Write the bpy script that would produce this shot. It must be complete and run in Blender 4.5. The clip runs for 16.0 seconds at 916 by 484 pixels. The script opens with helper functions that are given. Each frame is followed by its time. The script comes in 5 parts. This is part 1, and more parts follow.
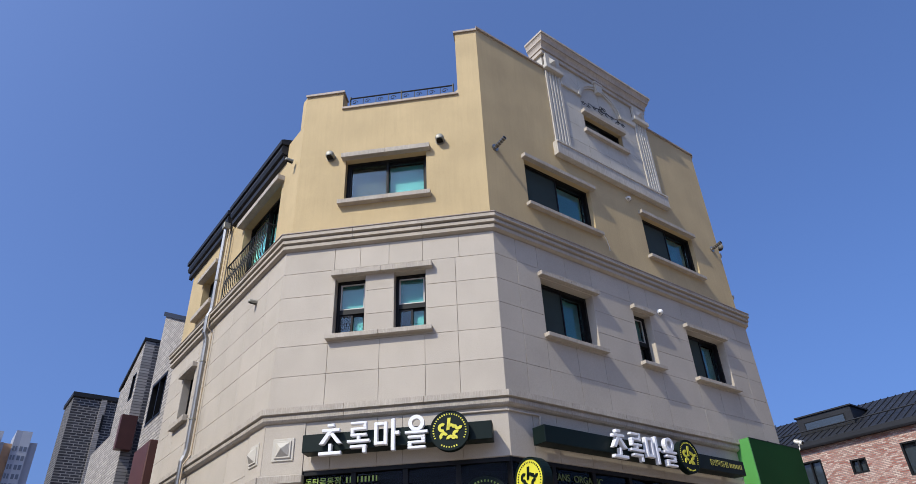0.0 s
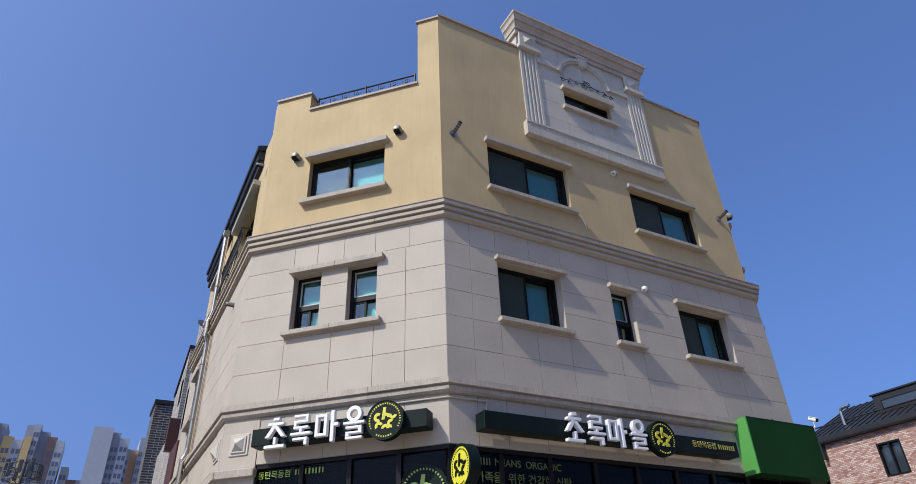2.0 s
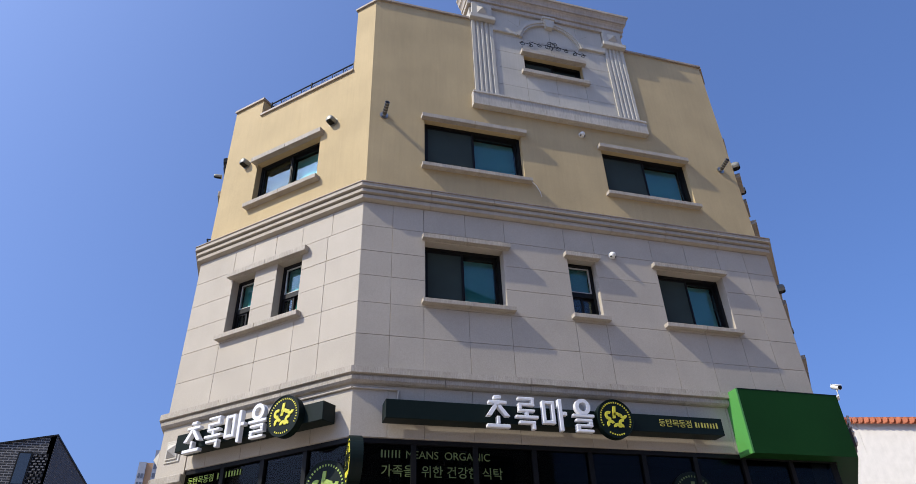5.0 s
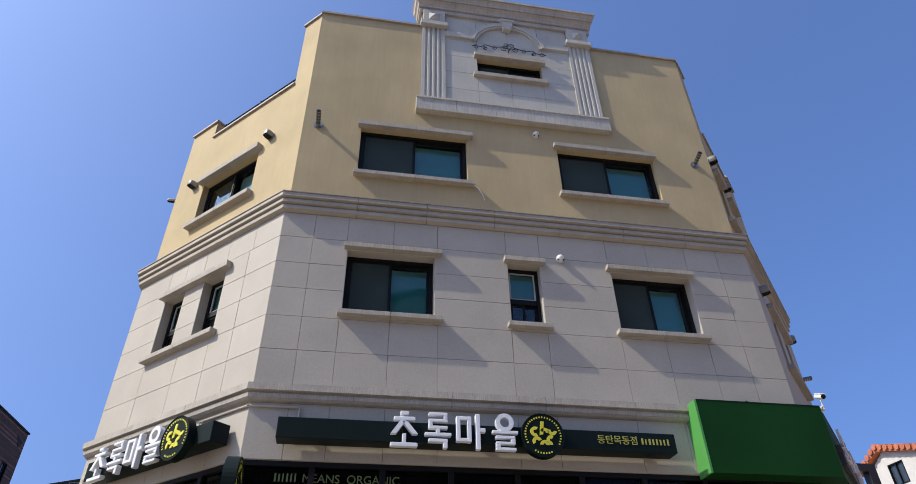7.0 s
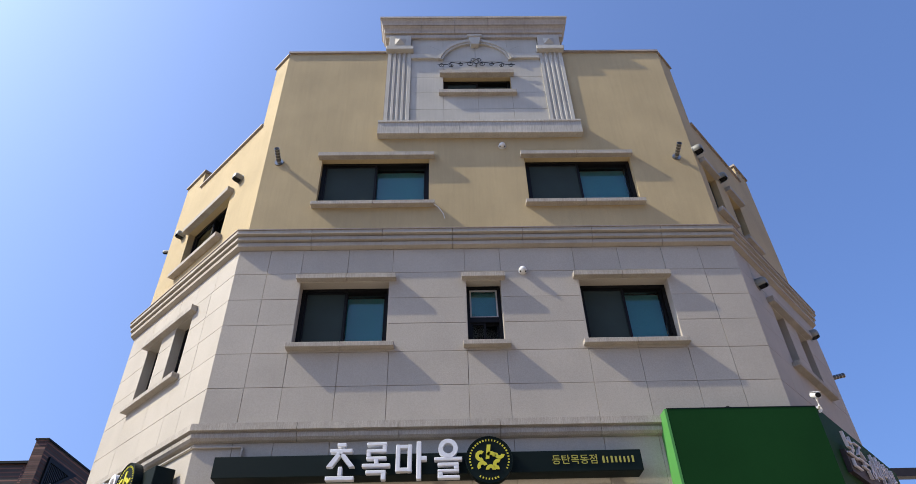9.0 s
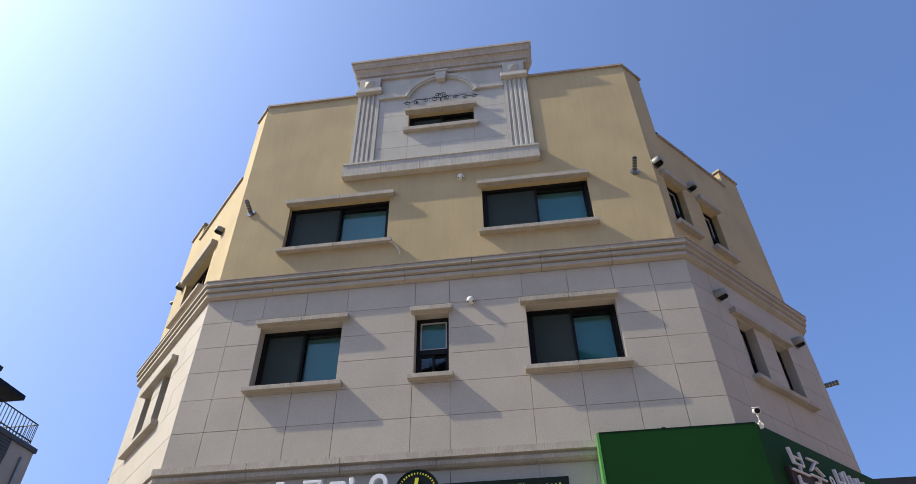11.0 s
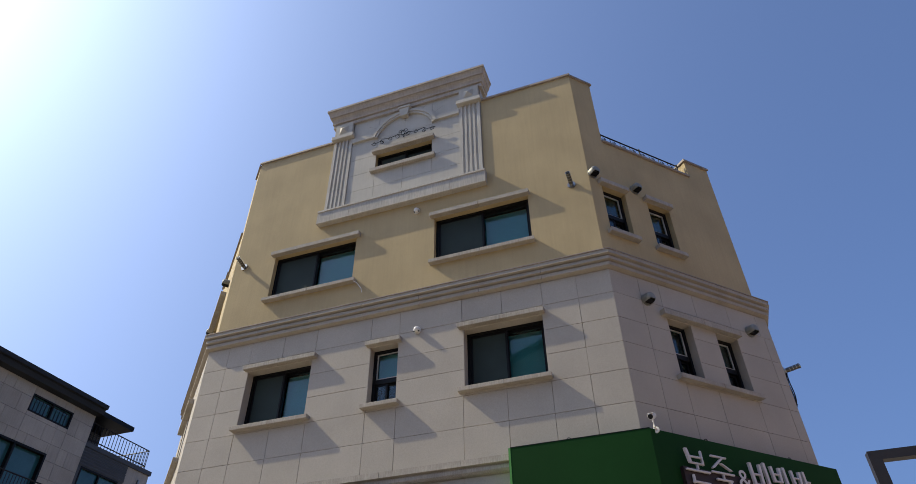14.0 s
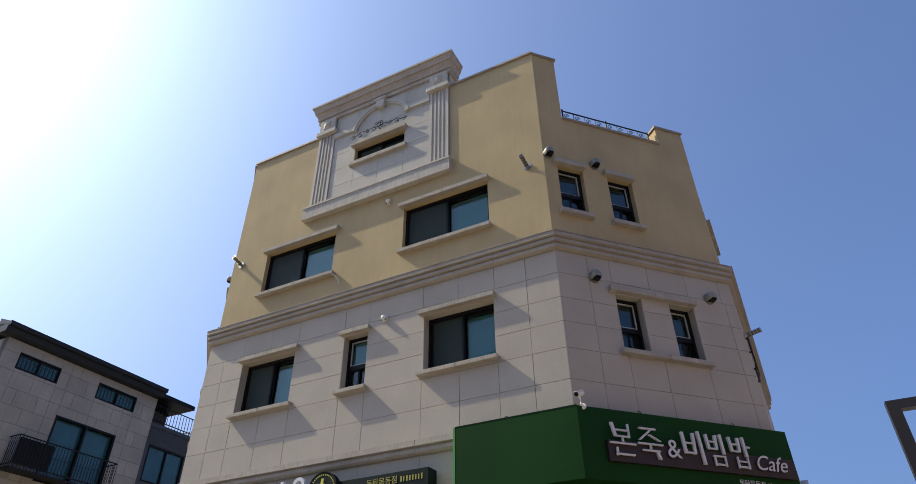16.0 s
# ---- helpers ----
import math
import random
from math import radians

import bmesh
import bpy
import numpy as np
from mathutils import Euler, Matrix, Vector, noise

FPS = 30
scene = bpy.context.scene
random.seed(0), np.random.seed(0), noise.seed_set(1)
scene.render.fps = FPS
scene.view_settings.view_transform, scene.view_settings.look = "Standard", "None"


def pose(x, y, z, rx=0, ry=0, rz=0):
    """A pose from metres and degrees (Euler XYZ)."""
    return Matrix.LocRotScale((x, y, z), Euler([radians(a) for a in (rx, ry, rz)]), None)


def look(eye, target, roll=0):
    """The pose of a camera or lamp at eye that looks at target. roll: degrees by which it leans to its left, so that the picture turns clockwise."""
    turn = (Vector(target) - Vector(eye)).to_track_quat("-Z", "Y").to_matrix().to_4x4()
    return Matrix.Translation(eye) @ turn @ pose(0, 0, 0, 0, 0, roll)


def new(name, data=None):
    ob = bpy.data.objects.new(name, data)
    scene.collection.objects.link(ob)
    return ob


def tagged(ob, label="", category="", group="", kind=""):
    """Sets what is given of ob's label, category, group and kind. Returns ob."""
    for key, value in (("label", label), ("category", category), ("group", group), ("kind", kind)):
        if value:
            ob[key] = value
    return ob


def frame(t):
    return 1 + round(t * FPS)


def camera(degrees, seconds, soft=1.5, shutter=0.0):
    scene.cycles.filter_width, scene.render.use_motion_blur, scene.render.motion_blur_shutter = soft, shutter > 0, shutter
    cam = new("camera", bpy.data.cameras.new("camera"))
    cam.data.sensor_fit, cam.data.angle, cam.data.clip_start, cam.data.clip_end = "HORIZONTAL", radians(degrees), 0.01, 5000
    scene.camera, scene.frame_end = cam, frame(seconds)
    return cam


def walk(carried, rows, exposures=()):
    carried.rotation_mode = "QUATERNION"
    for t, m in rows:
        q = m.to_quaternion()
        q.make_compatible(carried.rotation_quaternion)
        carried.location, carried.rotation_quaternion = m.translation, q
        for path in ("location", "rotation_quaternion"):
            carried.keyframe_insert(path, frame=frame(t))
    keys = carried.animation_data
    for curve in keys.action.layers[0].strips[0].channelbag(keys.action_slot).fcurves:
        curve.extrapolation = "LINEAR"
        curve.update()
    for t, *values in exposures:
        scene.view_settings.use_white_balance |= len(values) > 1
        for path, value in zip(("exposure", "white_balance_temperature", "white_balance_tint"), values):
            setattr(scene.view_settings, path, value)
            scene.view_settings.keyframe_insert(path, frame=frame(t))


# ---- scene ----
cam = camera(71.0, 16.0, soft=0.6)
PATH = [
    (0, (-0.546, -0.287, 2.01), (0.508, 1.048, 3.061), -2.7),
    (0.5, (-0.048, -0.579, 1.983), (0.958, 0.796, 3.03), -2.5),
    (1, (0.452, -0.891, 1.95), (1.403, 0.523, 2.998), -2.4),
    (1.5, (0.959, -1.173, 1.907), (1.844, 0.283, 2.954), -2.3),
    (2, (1.436, -1.367, 1.878), (2.27, 0.119, 2.926), -2.3),
    (2.5, (1.955, -1.545, 1.874), (2.735, -0.029, 2.92), -2.2),
    (3, (2.522, -1.668, 1.884), (3.246, -0.124, 2.929), -2.2),
    (3.5, (3.047, -1.802, 1.84), (3.716, -0.236, 2.889), -2.1),
    (6, (5.748, -1.631, 1.743), (6.13, -0.024, 2.871), -1.9),
    (6.5, (6.285, -1.482, 1.74), (6.627, 0.112, 2.898), -1.5),
    (7, (6.818, -1.39, 1.707), (7.113, 0.198, 2.886), -1.2),
    (7.5, (7.348, -1.355, 1.722), (7.583, 0.234, 2.914), -1.2),
    (8, (7.885, -1.331, 1.748), (8.044, 0.253, 2.96), -1.9),
    (8.5, (8.306, -1.246, 1.767), (8.403, 0.325, 3.001), -1.8),
    (9, (8.742, -1.238, 1.754), (8.786, 0.321, 3.007), -1.7),
    (11.5, (11.171, -1.565, 1.741), (10.935, -0.07, 3.048), -0.9),
    (12, (11.608, -1.663, 1.74), (11.322, -0.182, 3.053), -0.9),
    (12.5, (12.144, -1.788, 1.759), (11.793, -0.321, 3.072), -0.8),
    (13, (12.666, -1.869, 1.765), (12.252, -0.411, 3.07), -0.9),
    (13.5, (13.175, -2.013, 1.753), (12.711, -0.554, 3.04), -1.1),
    (14, (13.645, -2.066, 1.725), (13.139, -0.601, 2.989), -0.9),
    (14.5, (14.186, -2.099, 1.716), (13.629, -0.635, 2.96), -0.8),
    (15, (14.692, -2.094, 1.727), (14.082, -0.631, 2.947), -0.7),
    (15.5, (15.216, -2.018, 1.768), (14.542, -0.559, 2.958), -0.7),
    (16, (15.713, -1.983, 1.79), (14.983, -0.532, 2.955), -0.7),
]
EXPOSURES = [(0.0, 0.06, 6400, 5), (3.5, 0.10, 6400, 5), (6.0, 0.30, 6600, 4), (7.0, 0.26, 6600, 3), (9.0, 0.48, 6800, 3), (11.5, 0.44, 7200, 1), (12.5, 0.38, 7350, 1), (13.5, 0.26, 7300, 1), (14.5, 0.02, 7450, 0), (15.2, 0.02, 7450, 0), (15.8, 0.10, 7450, 0), (16.0, 0.25, 7450, 0)]
walk(cam, [(t, look(eye, target, roll)) for t, eye, target, roll in PATH], EXPOSURES)

# ---- light ----
SUN_DIR = Vector((-0.60, -0.103, 0.600)).normalized()   # towards the sun
world = bpy.data.worlds.new("sky")
scene.world = world
world.use_nodes = True
wn = world.node_tree
wn.nodes.clear()
sky = wn.nodes.new("ShaderNodeTexSky")
sky.sky_type = "NISHITA"
sky.sun_disc = False
sky.sun_elevation = math.asin(SUN_DIR.z)
sky.sun_rotation = math.atan2(SUN_DIR.x, SUN_DIR.y)
sky.altitude, sky.air_density, sky.dust_density, sky.ozone_density = 0, 0.7, 6.0, 10.0
bg = wn.nodes.new("ShaderNodeBackground")
bg.inputs["Strength"].default_value = 0.138
wo = wn.nodes.new("ShaderNodeOutputWorld")
soft_haze = wn.nodes.new("ShaderNodeGamma")           # haze spreads the glow round the sun
soft_haze.inputs["Gamma"].default_value = 0.73
vivid = wn.nodes.new("ShaderNodeVectorMath")
vivid.operation = "MULTIPLY"
vivid.inputs[1].default_value = (1.30, 1.55, 2.22)
wn.links.new(sky.outputs[0], soft_haze.inputs["Color"])
wn.links.new(soft_haze.outputs[0], vivid.inputs[0])
wn.links.new(vivid.outputs[0], bg.inputs[0])
wn.links.new(bg.outputs[0], wo.inputs[0])
sun = new("sun", bpy.data.lights.new("sun", "SUN"))
sun.data.energy, sun.data.angle, sun.data.color = 4.4, radians(0.53), (1.0, 0.89, 0.74)
sun.matrix_world = look(SUN_DIR * 60, (0, 0, 0))


# ---- materials ----
def material(name, colour, rough=0.7, metal=0.0, vary=0.08, scale=3.0, fine=90.0, bump=0.15, streak=0.0, spec=0.5, per_piece=0.0, speckle=0.0, chisel=0.0):
    """Base colour broken by broad stains and fine grain, with a fine relief; streak adds vertical weather marks."""
    m = bpy.data.materials.new(name)
    m.use_nodes = True
    nt = m.node_tree
    p = nt.nodes["Principled BSDF"]
    p.inputs["Roughness"].default_value, p.inputs["Metallic"].default_value = rough, metal
    p.inputs["Specular IOR Level"].default_value = spec
    co = nt.nodes.new("ShaderNodeTexCoord")
    geo = nt.nodes.new("ShaderNodeNewGeometry")

    def noisy(s, detail, vec):
        n = nt.nodes.new("ShaderNodeTexNoise")
        n.inputs["Scale"].default_value, n.inputs["Detail"].default_value = s, detail
        nt.links.new(vec, n.inputs["Vector"])
        return n.outputs["Fac"]

    def ranged(v, lo, hi, a=0.3, b=0.7):
        r = nt.nodes.new("ShaderNodeMapRange")
        r.inputs["From Min"].default_value, r.inputs["From Max"].default_value = a, b
        r.inputs["To Min"].default_value, r.inputs["To Max"].default_value = lo, hi
        nt.links.new(v, r.inputs["Value"])
        return r.outputs["Result"]

    def times(a, b):
        t = nt.nodes.new("ShaderNodeMath")
        t.operation = "MULTIPLY"
        nt.links.new(a, t.inputs[0])
        nt.links.new(b, t.inputs[1])
        return t.outputs[0]

    pos = geo.outputs["Position"]
    f = times(ranged(noisy(scale, 4, pos), 1 - vary, 1 + vary), ranged(noisy(fine, 3, pos), 1 - vary * 0.6 - speckle, 1 + vary * 0.6 + speckle))
    if streak:
        mp = nt.nodes.new("ShaderNodeMapping")
        mp.inputs["Scale"].default_value = (14, 14, 0.7)
        nt.links.new(pos, mp.inputs["Vector"])
        f = times(f, ranged(noisy(1.6, 5, mp.outputs[0]), 1 - streak, 1 + streak * 0.25, 0.35, 0.6))
    if per_piece:
        info = nt.nodes.new("ShaderNodeObjectInfo")
        f = times(f, ranged(info.outputs["Random"], 1 - per_piece, 1 + per_piece, 0, 1))
    if chisel:
        cm = nt.nodes.new("ShaderNodeMapping")
        cm.inputs["Scale"].default_value = (95, 95, 7)
        nt.links.new(pos, cm.inputs["Vector"])
        groove = noisy(1.0, 2, cm.outputs[0])
        f = times(f, ranged(groove, 1 - chisel, 1 + chisel * 0.5, 0.38, 0.6))
    mix = nt.nodes.new("ShaderNodeVectorMath")
    mix.operation = "SCALE"
    mix.inputs[0].default_value = colour
    nt.links.new(f, mix.inputs["Scale"])
    nt.links.new(mix.outputs[0], p.inputs["Base Color"])
    if bump:
        b = nt.nodes.new("ShaderNodeBump")
        b.inputs["Strength"].default_value, b.inputs["Distance"].default_value = bump, 0.01
        nt.links.new(noisy(fine, 4, pos), b.inputs["Height"])
        nt.links.new(b.outputs[0], p.inputs["Normal"])
    return m


def glass_material(name, colour, rough=0.02, ior=1.5):
    m = bpy.data.materials.new(name)
    m.use_nodes = True
    p = m.node_tree.nodes["Principled BSDF"]
    p.inputs["Base Color"].default_value = (*colour, 1)
    p.inputs["Roughness"].default_value, p.inputs["IOR"].default_value = rough, ior
    p.inputs["Transmission Weight"].default_value = 1.0
    return m


def brick_material(name, a, b, mortar, length, height, joint, axis, rough=0.85, bump=0.5, bias=0.0):
    """Brickwork laid on a wall whose outward normal runs along the axis named."""
    m = bpy.data.materials.new(name)
    m.use_nodes = True
    nt = m.node_tree
    p = nt.nodes["Principled BSDF"]
    p.inputs["Roughness"].default_value = rough
    geo = nt.nodes.new("ShaderNodeNewGeometry")
    sep = nt.nodes.new("ShaderNodeSeparateXYZ")
    com = nt.nodes.new("ShaderNodeCombineXYZ")
    nt.links.new(geo.outputs["Position"], sep.inputs[0])
    nt.links.new(sep.outputs["Y" if axis == "x" else "X"], com.inputs["X"])
    nt.links.new(sep.outputs["Z"], com.inputs["Y"])
    br = nt.nodes.new("ShaderNodeTexBrick")
    br.inputs["Color1"].default_value, br.inputs["Color2"].default_value, br.inputs["Mortar"].default_value = (*a, 1), (*b, 1), (*mortar, 1)
    br.inputs["Scale"].default_value, br.inputs["Brick Width"].default_value, br.inputs["Row Height"].default_value = 1.0, length, height
    br.inputs["Mortar Size"].default_value, br.inputs["Bias"].default_value = joint, bias
    nt.links.new(com.outputs[0], br.inputs["Vector"])
    no = nt.nodes.new("ShaderNodeTexNoise")
    no.inputs["Scale"].default_value = 1.3
    nt.links.new(geo.outputs["Position"], no.inputs["Vector"])
    mr = nt.nodes.new("ShaderNodeMapRange")
    mr.inputs["To Min"].default_value, mr.inputs["To Max"].default_value = 0.8, 1.2
    nt.links.new(no.outputs["Fac"], mr.inputs["Value"])
    sc = nt.nodes.new("ShaderNodeVectorMath")
    sc.operation = "SCALE"
    nt.links.new(br.outputs["Color"], sc.inputs[0])
    nt.links.new(mr.outputs[0], sc.inputs["Scale"])
    nt.links.new(sc.outputs[0], p.inputs["Base Color"])
    bu = nt.nodes.new("ShaderNodeBump")
    bu.invert = True
    bu.inputs["Strength"].default_value, bu.inputs["Distance"].default_value = bump, 0.012
    nt.links.new(br.outputs["Fac"], bu.inputs["Height"])
    nt.links.new(bu.outputs[0], p.inputs["Normal"])
    return m


STONE = material("cream_stone", (0.413, 0.370, 0.312), 0.8, vary=0.06, scale=1.4, fine=70, bump=0.16, streak=0.008, per_piece=0.035, speckle=0.03)
JOINT = material("stone_joint", (0.31, 0.272, 0.222), 0.9, bump=0.1)
GRANITE = material("grey_granite_ledge", (0.385, 0.345, 0.292), 0.85, vary=0.10, scale=5, fine=160, bump=0.5, streak=0.05, speckle=0.06, per_piece=0.05, chisel=0.13)
CORNICE = material("cream_cornice", (0.36, 0.318, 0.262), 0.8, vary=0.07, scale=3, fine=140, bump=0.15, streak=0.05, per_piece=0.04)
PLASTER = material("pale_grey_moulding", (0.47, 0.442, 0.385), 0.8, vary=0.06, scale=2, fine=120, bump=0.15, streak=0.035, per_piece=0.04)
BASESTONE = material("pale_chiselled_stone", (0.44, 0.41, 0.36), 0.85, vary=0.07, scale=4, fine=150, bump=0.4, streak=0.08, per_piece=0.05, chisel=0.12)
WEATHERED = material("weathered_moulding", (0.41, 0.365, 0.315), 0.85, vary=0.10, scale=2, fine=120, bump=0.2, streak=0.10, per_piece=0.06)
STUCCO = material("yellow_stucco", (0.455, 0.352, 0.193), 0.9, vary=0.08, scale=1.1, fine=110, bump=0.2, streak=0.035, speckle=0.05)
COPING = material("weathered_coping", (0.30, 0.25, 0.21), 0.7, vary=0.12, streak=0.1)
BLACK = material("black_aluminium", (0.006, 0.006, 0.0065), 0.5, vary=0.1, bump=0.03, spec=0.2)
IRON = material("black_wrought_iron", (0.008, 0.009, 0.011), 0.55, vary=0.2, bump=0.1, spec=0.3)
# near-black in place of real interiors: the shade of unlit rooms is painted in
ROOM_SHADE = material("room_shade_black", (0.012, 0.012, 0.013), 0.95, bump=0.0, spec=0.1)
BLIND = material("blue_grey_blind", (0.18, 0.42, 0.41), 0.8, vary=0.06, scale=2, fine=30, bump=0.05)
SCREEN = material("dark_insect_screen", (0.020, 0.034, 0.031), 0.85, vary=0.1, fine=400, bump=0.05)
BROWN_BLIND = material("brown_curtain", (0.035, 0.017, 0.010), 0.8, vary=0.15, scale=4, bump=0.1)
PALE = material("pale_inner_sash", (0.45, 0.44, 0.42), 0.5, bump=0.02)
GLASS = glass_material("teal_glass", (0.50, 0.74, 0.76))
DARKGLASS = glass_material("smoked_shop_glass", (0.12, 0.14, 0.15), 0.02, 1.2)
TEALGLASS = material("teal_curtained_glass", (0.025, 0.085, 0.095), 0.08, vary=0.2, scale=1.2, bump=0.0, spec=0.6)
# lifted, bluish glass colour: distance haze is mixed into it
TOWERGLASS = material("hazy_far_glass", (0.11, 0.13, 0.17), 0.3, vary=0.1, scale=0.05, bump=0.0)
FARGLASS = material("far_window_glass", (0.03, 0.04, 0.05), 0.06, vary=0.15, scale=0.6, bump=0.0, spec=0.8)
DARKGREEN = material("dark_green_sign_metal", (0.004, 0.010, 0.009), 0.5, vary=0.08, bump=0.03, spec=0.15)
GREEN = material("green_sign_panel", (0.008, 0.045, 0.010), 0.6, vary=0.10, scale=1.2, bump=0.04, spec=0.08)
LIGHTGREEN = material("light_green_edge", (0.075, 0.27, 0.06), 0.45, vary=0.05, bump=0.03)
WHITE = material("white_letter_plastic", (0.72, 0.73, 0.76), 0.35, vary=0.04, bump=0.02)
PINKISH = material("pale_letter_plastic", (0.58, 0.55, 0.57), 0.4, vary=0.04, bump=0.02)
MAROON = material("maroon_sign_bar", (0.018, 0.008, 0.007), 0.5, vary=0.1, bump=0.03)
YELLOW = material("yellow_green_vinyl", (0.62, 0.58, 0.05), 0.45, vary=0.04, bump=0.02)
MUTED = material("muted_yellow_vinyl", (0.36, 0.34, 0.07), 0.5, vary=0.05, bump=0.02)
# the lime vinyl again, darkened in colour for the shaded long front
LIME_SHADED = material("shaded_lime_vinyl", (0.11, 0.15, 0.05), 0.6, vary=0.05, bump=0.02)
LIME = material("lime_vinyl", (0.30, 0.42, 0.08), 0.5, vary=0.05, bump=0.02)
STEEL = material("stainless_steel", (0.38, 0.375, 0.36), 0.3, 1.0, vary=0.1, bump=0.03)
DARKSTEEL = material("dark_steel_tube", (0.13, 0.125, 0.115), 0.38, 0.7, vary=0.15, bump=0.04)
PIPE = material("galvanised_pipe", (0.34, 0.33, 0.31), 0.42, 1.0, vary=0.12, bump=0.04)
VENT = material("grey_vent_metal", (0.24, 0.235, 0.20), 0.5, 0.25, vary=0.12, bump=0.05)
WHITEMETAL = material("white_painted_metal", (0.70, 0.69, 0.66), 0.4, vary=0.05, bump=0.02)
ROOFMETAL = material("charcoal_roof_metal", (0.020, 0.021, 0.024), 0.5, vary=0.12, scale=1.5, bump=0.05, spec=0.22)
DARKBEAM = material("dark_brown_steel", (0.022, 0.017, 0.014), 0.5, vary=0.15, bump=0.05)
ASPHALT = material("asphalt", (0.05, 0.05, 0.052), 0.9, vary=0.15, scale=0.7, fine=60, bump=0.4)
# pale warm tones picked to bounce warm fill onto the walls
PAVING = material("warm_bounce_paving", (0.34, 0.285, 0.225), 0.85, vary=0.1, scale=1.5, bump=0.2)
SOIL = material("warm_bounce_ground", (0.30, 0.25, 0.195), 0.95, vary=0.15, scale=0.2, bump=0.2)
GREYSTONE = material("grey_granite_cladding", (0.34, 0.305, 0.27), 0.8, vary=0.12, scale=1.3, fine=45, bump=0.2, per_piece=0.07, streak=0.06)
GREYJOINT = material("dark_grey_joint", (0.10, 0.095, 0.09), 0.9, bump=0.05)
SIDING = material("charcoal_siding", (0.055, 0.055, 0.06), 0.6, vary=0.1, bump=0.05)
TERRACOTTA = material("terracotta_tiles", (0.42, 0.13, 0.06), 0.8, vary=0.2, scale=4, per_piece=0.1, bump=0.2)
WHITEWALL = material("white_render", (0.52, 0.49, 0.45), 0.85, vary=0.06, streak=0.02, bump=0.1)
REDPANEL = material("red_brown_panel", (0.075, 0.024, 0.018), 0.55, vary=0.12, bump=0.05)
# tower white is greyed and blued to carry the distance haze
TOWERWHITE = material("tower_hazed_white", (0.33, 0.36, 0.42), 0.8, vary=0.05, scale=0.05, fine=0.5, bump=0.0)
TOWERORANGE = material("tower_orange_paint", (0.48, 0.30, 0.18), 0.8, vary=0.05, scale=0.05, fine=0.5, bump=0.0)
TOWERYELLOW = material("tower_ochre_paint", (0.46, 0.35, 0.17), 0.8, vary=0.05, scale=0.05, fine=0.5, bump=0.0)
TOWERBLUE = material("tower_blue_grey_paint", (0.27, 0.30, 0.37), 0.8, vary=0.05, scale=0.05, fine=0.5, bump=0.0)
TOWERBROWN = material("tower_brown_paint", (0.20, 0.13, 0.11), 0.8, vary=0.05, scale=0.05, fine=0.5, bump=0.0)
BRICK_LIGHT_X = brick_material("light_grey_brick_side", (0.40, 0.37, 0.335), (0.27, 0.25, 0.23), (0.15, 0.14, 0.13), 0.34, 0.095, 0.014, "x")
BRICK_GREY_Y = brick_material("dark_grey_brick_front", (0.08, 0.077, 0.08), (0.040, 0.038, 0.042), (0.22, 0.21, 0.20), 0.34, 0.10, 0.014, "y")
BRICK_DARK_Y = brick_material("charcoal_brick_front", (0.018, 0.019, 0.023), (0.045, 0.045, 0.052), (0.22, 0.21, 0.20), 0.44, 0.14, 0.022, "y")
BRICK_DARK_X = brick_material("charcoal_brick_side", (0.018, 0.018, 0.021), (0.045, 0.044, 0.047), (0.17, 0.165, 0.16), 0.44, 0.14, 0.022, "x")
BRICK_SLATE = brick_material("slate_brick_side", (0.035, 0.037, 0.045), (0.07, 0.07, 0.08), (0.13, 0.13, 0.14), 0.26, 0.075, 0.010, "x")
BRICK_PINK_X = brick_material("pink_red_brick", (0.26, 0.085, 0.060), (0.52, 0.40, 0.33), (0.20, 0.16, 0.14), 0.17, 0.06, 0.010, "x")
BRICK_PINK_Y = brick_material("pink_red_brick_end", (0.34, 0.15, 0.10), (0.45, 0.33, 0.27), (0.5, 0.45, 0.40), 0.27, 0.085, 0.014, "y")
BRICK_BROWN_X = brick_material("brown_brick", (0.065, 0.027, 0.022), (0.25, 0.115, 0.085), (0.06, 0.045, 0.04), 0.27, 0.08, 0.014, "x")
BRICK_BROWN_Y = brick_material("brown_brick_end", (0.065, 0.027, 0.022), (0.25, 0.115, 0.085), (0.06, 0.045, 0.04), 0.27, 0.08, 0.014, "y")


# ---- building blocks ----
def thing(name, label, category, group="", kind="", at=(0, 0, 0)):
    e = new(name)
    e.empty_display_size = 0.2
    e.location = at
    tagged(e, label, category, group, kind)
    return e


def part(name, bm, mat, parent=None, label="", smooth=False):
    """Links a bmesh in world coordinates as one mesh object under a thing or under a part."""
    me = bpy.data.meshes.new(name)
    bmesh.ops.recalc_face_normals(bm, faces=bm.faces[:])
    bm.to_mesh(me)
    bm.free()
    me.materials.append(mat)
    if smooth:
        for poly in me.polygons:
            poly.use_smooth = True
    ob = new(name, me)
    if parent is not None:
        ob.parent = parent
        root = parent
        off = Vector((0, 0, 0))
        while root is not None:
            off += root.location
            root = root.parent
        me.transform(Matrix.Translation(-off))
    if label:
        tagged(ob, label)
    return ob


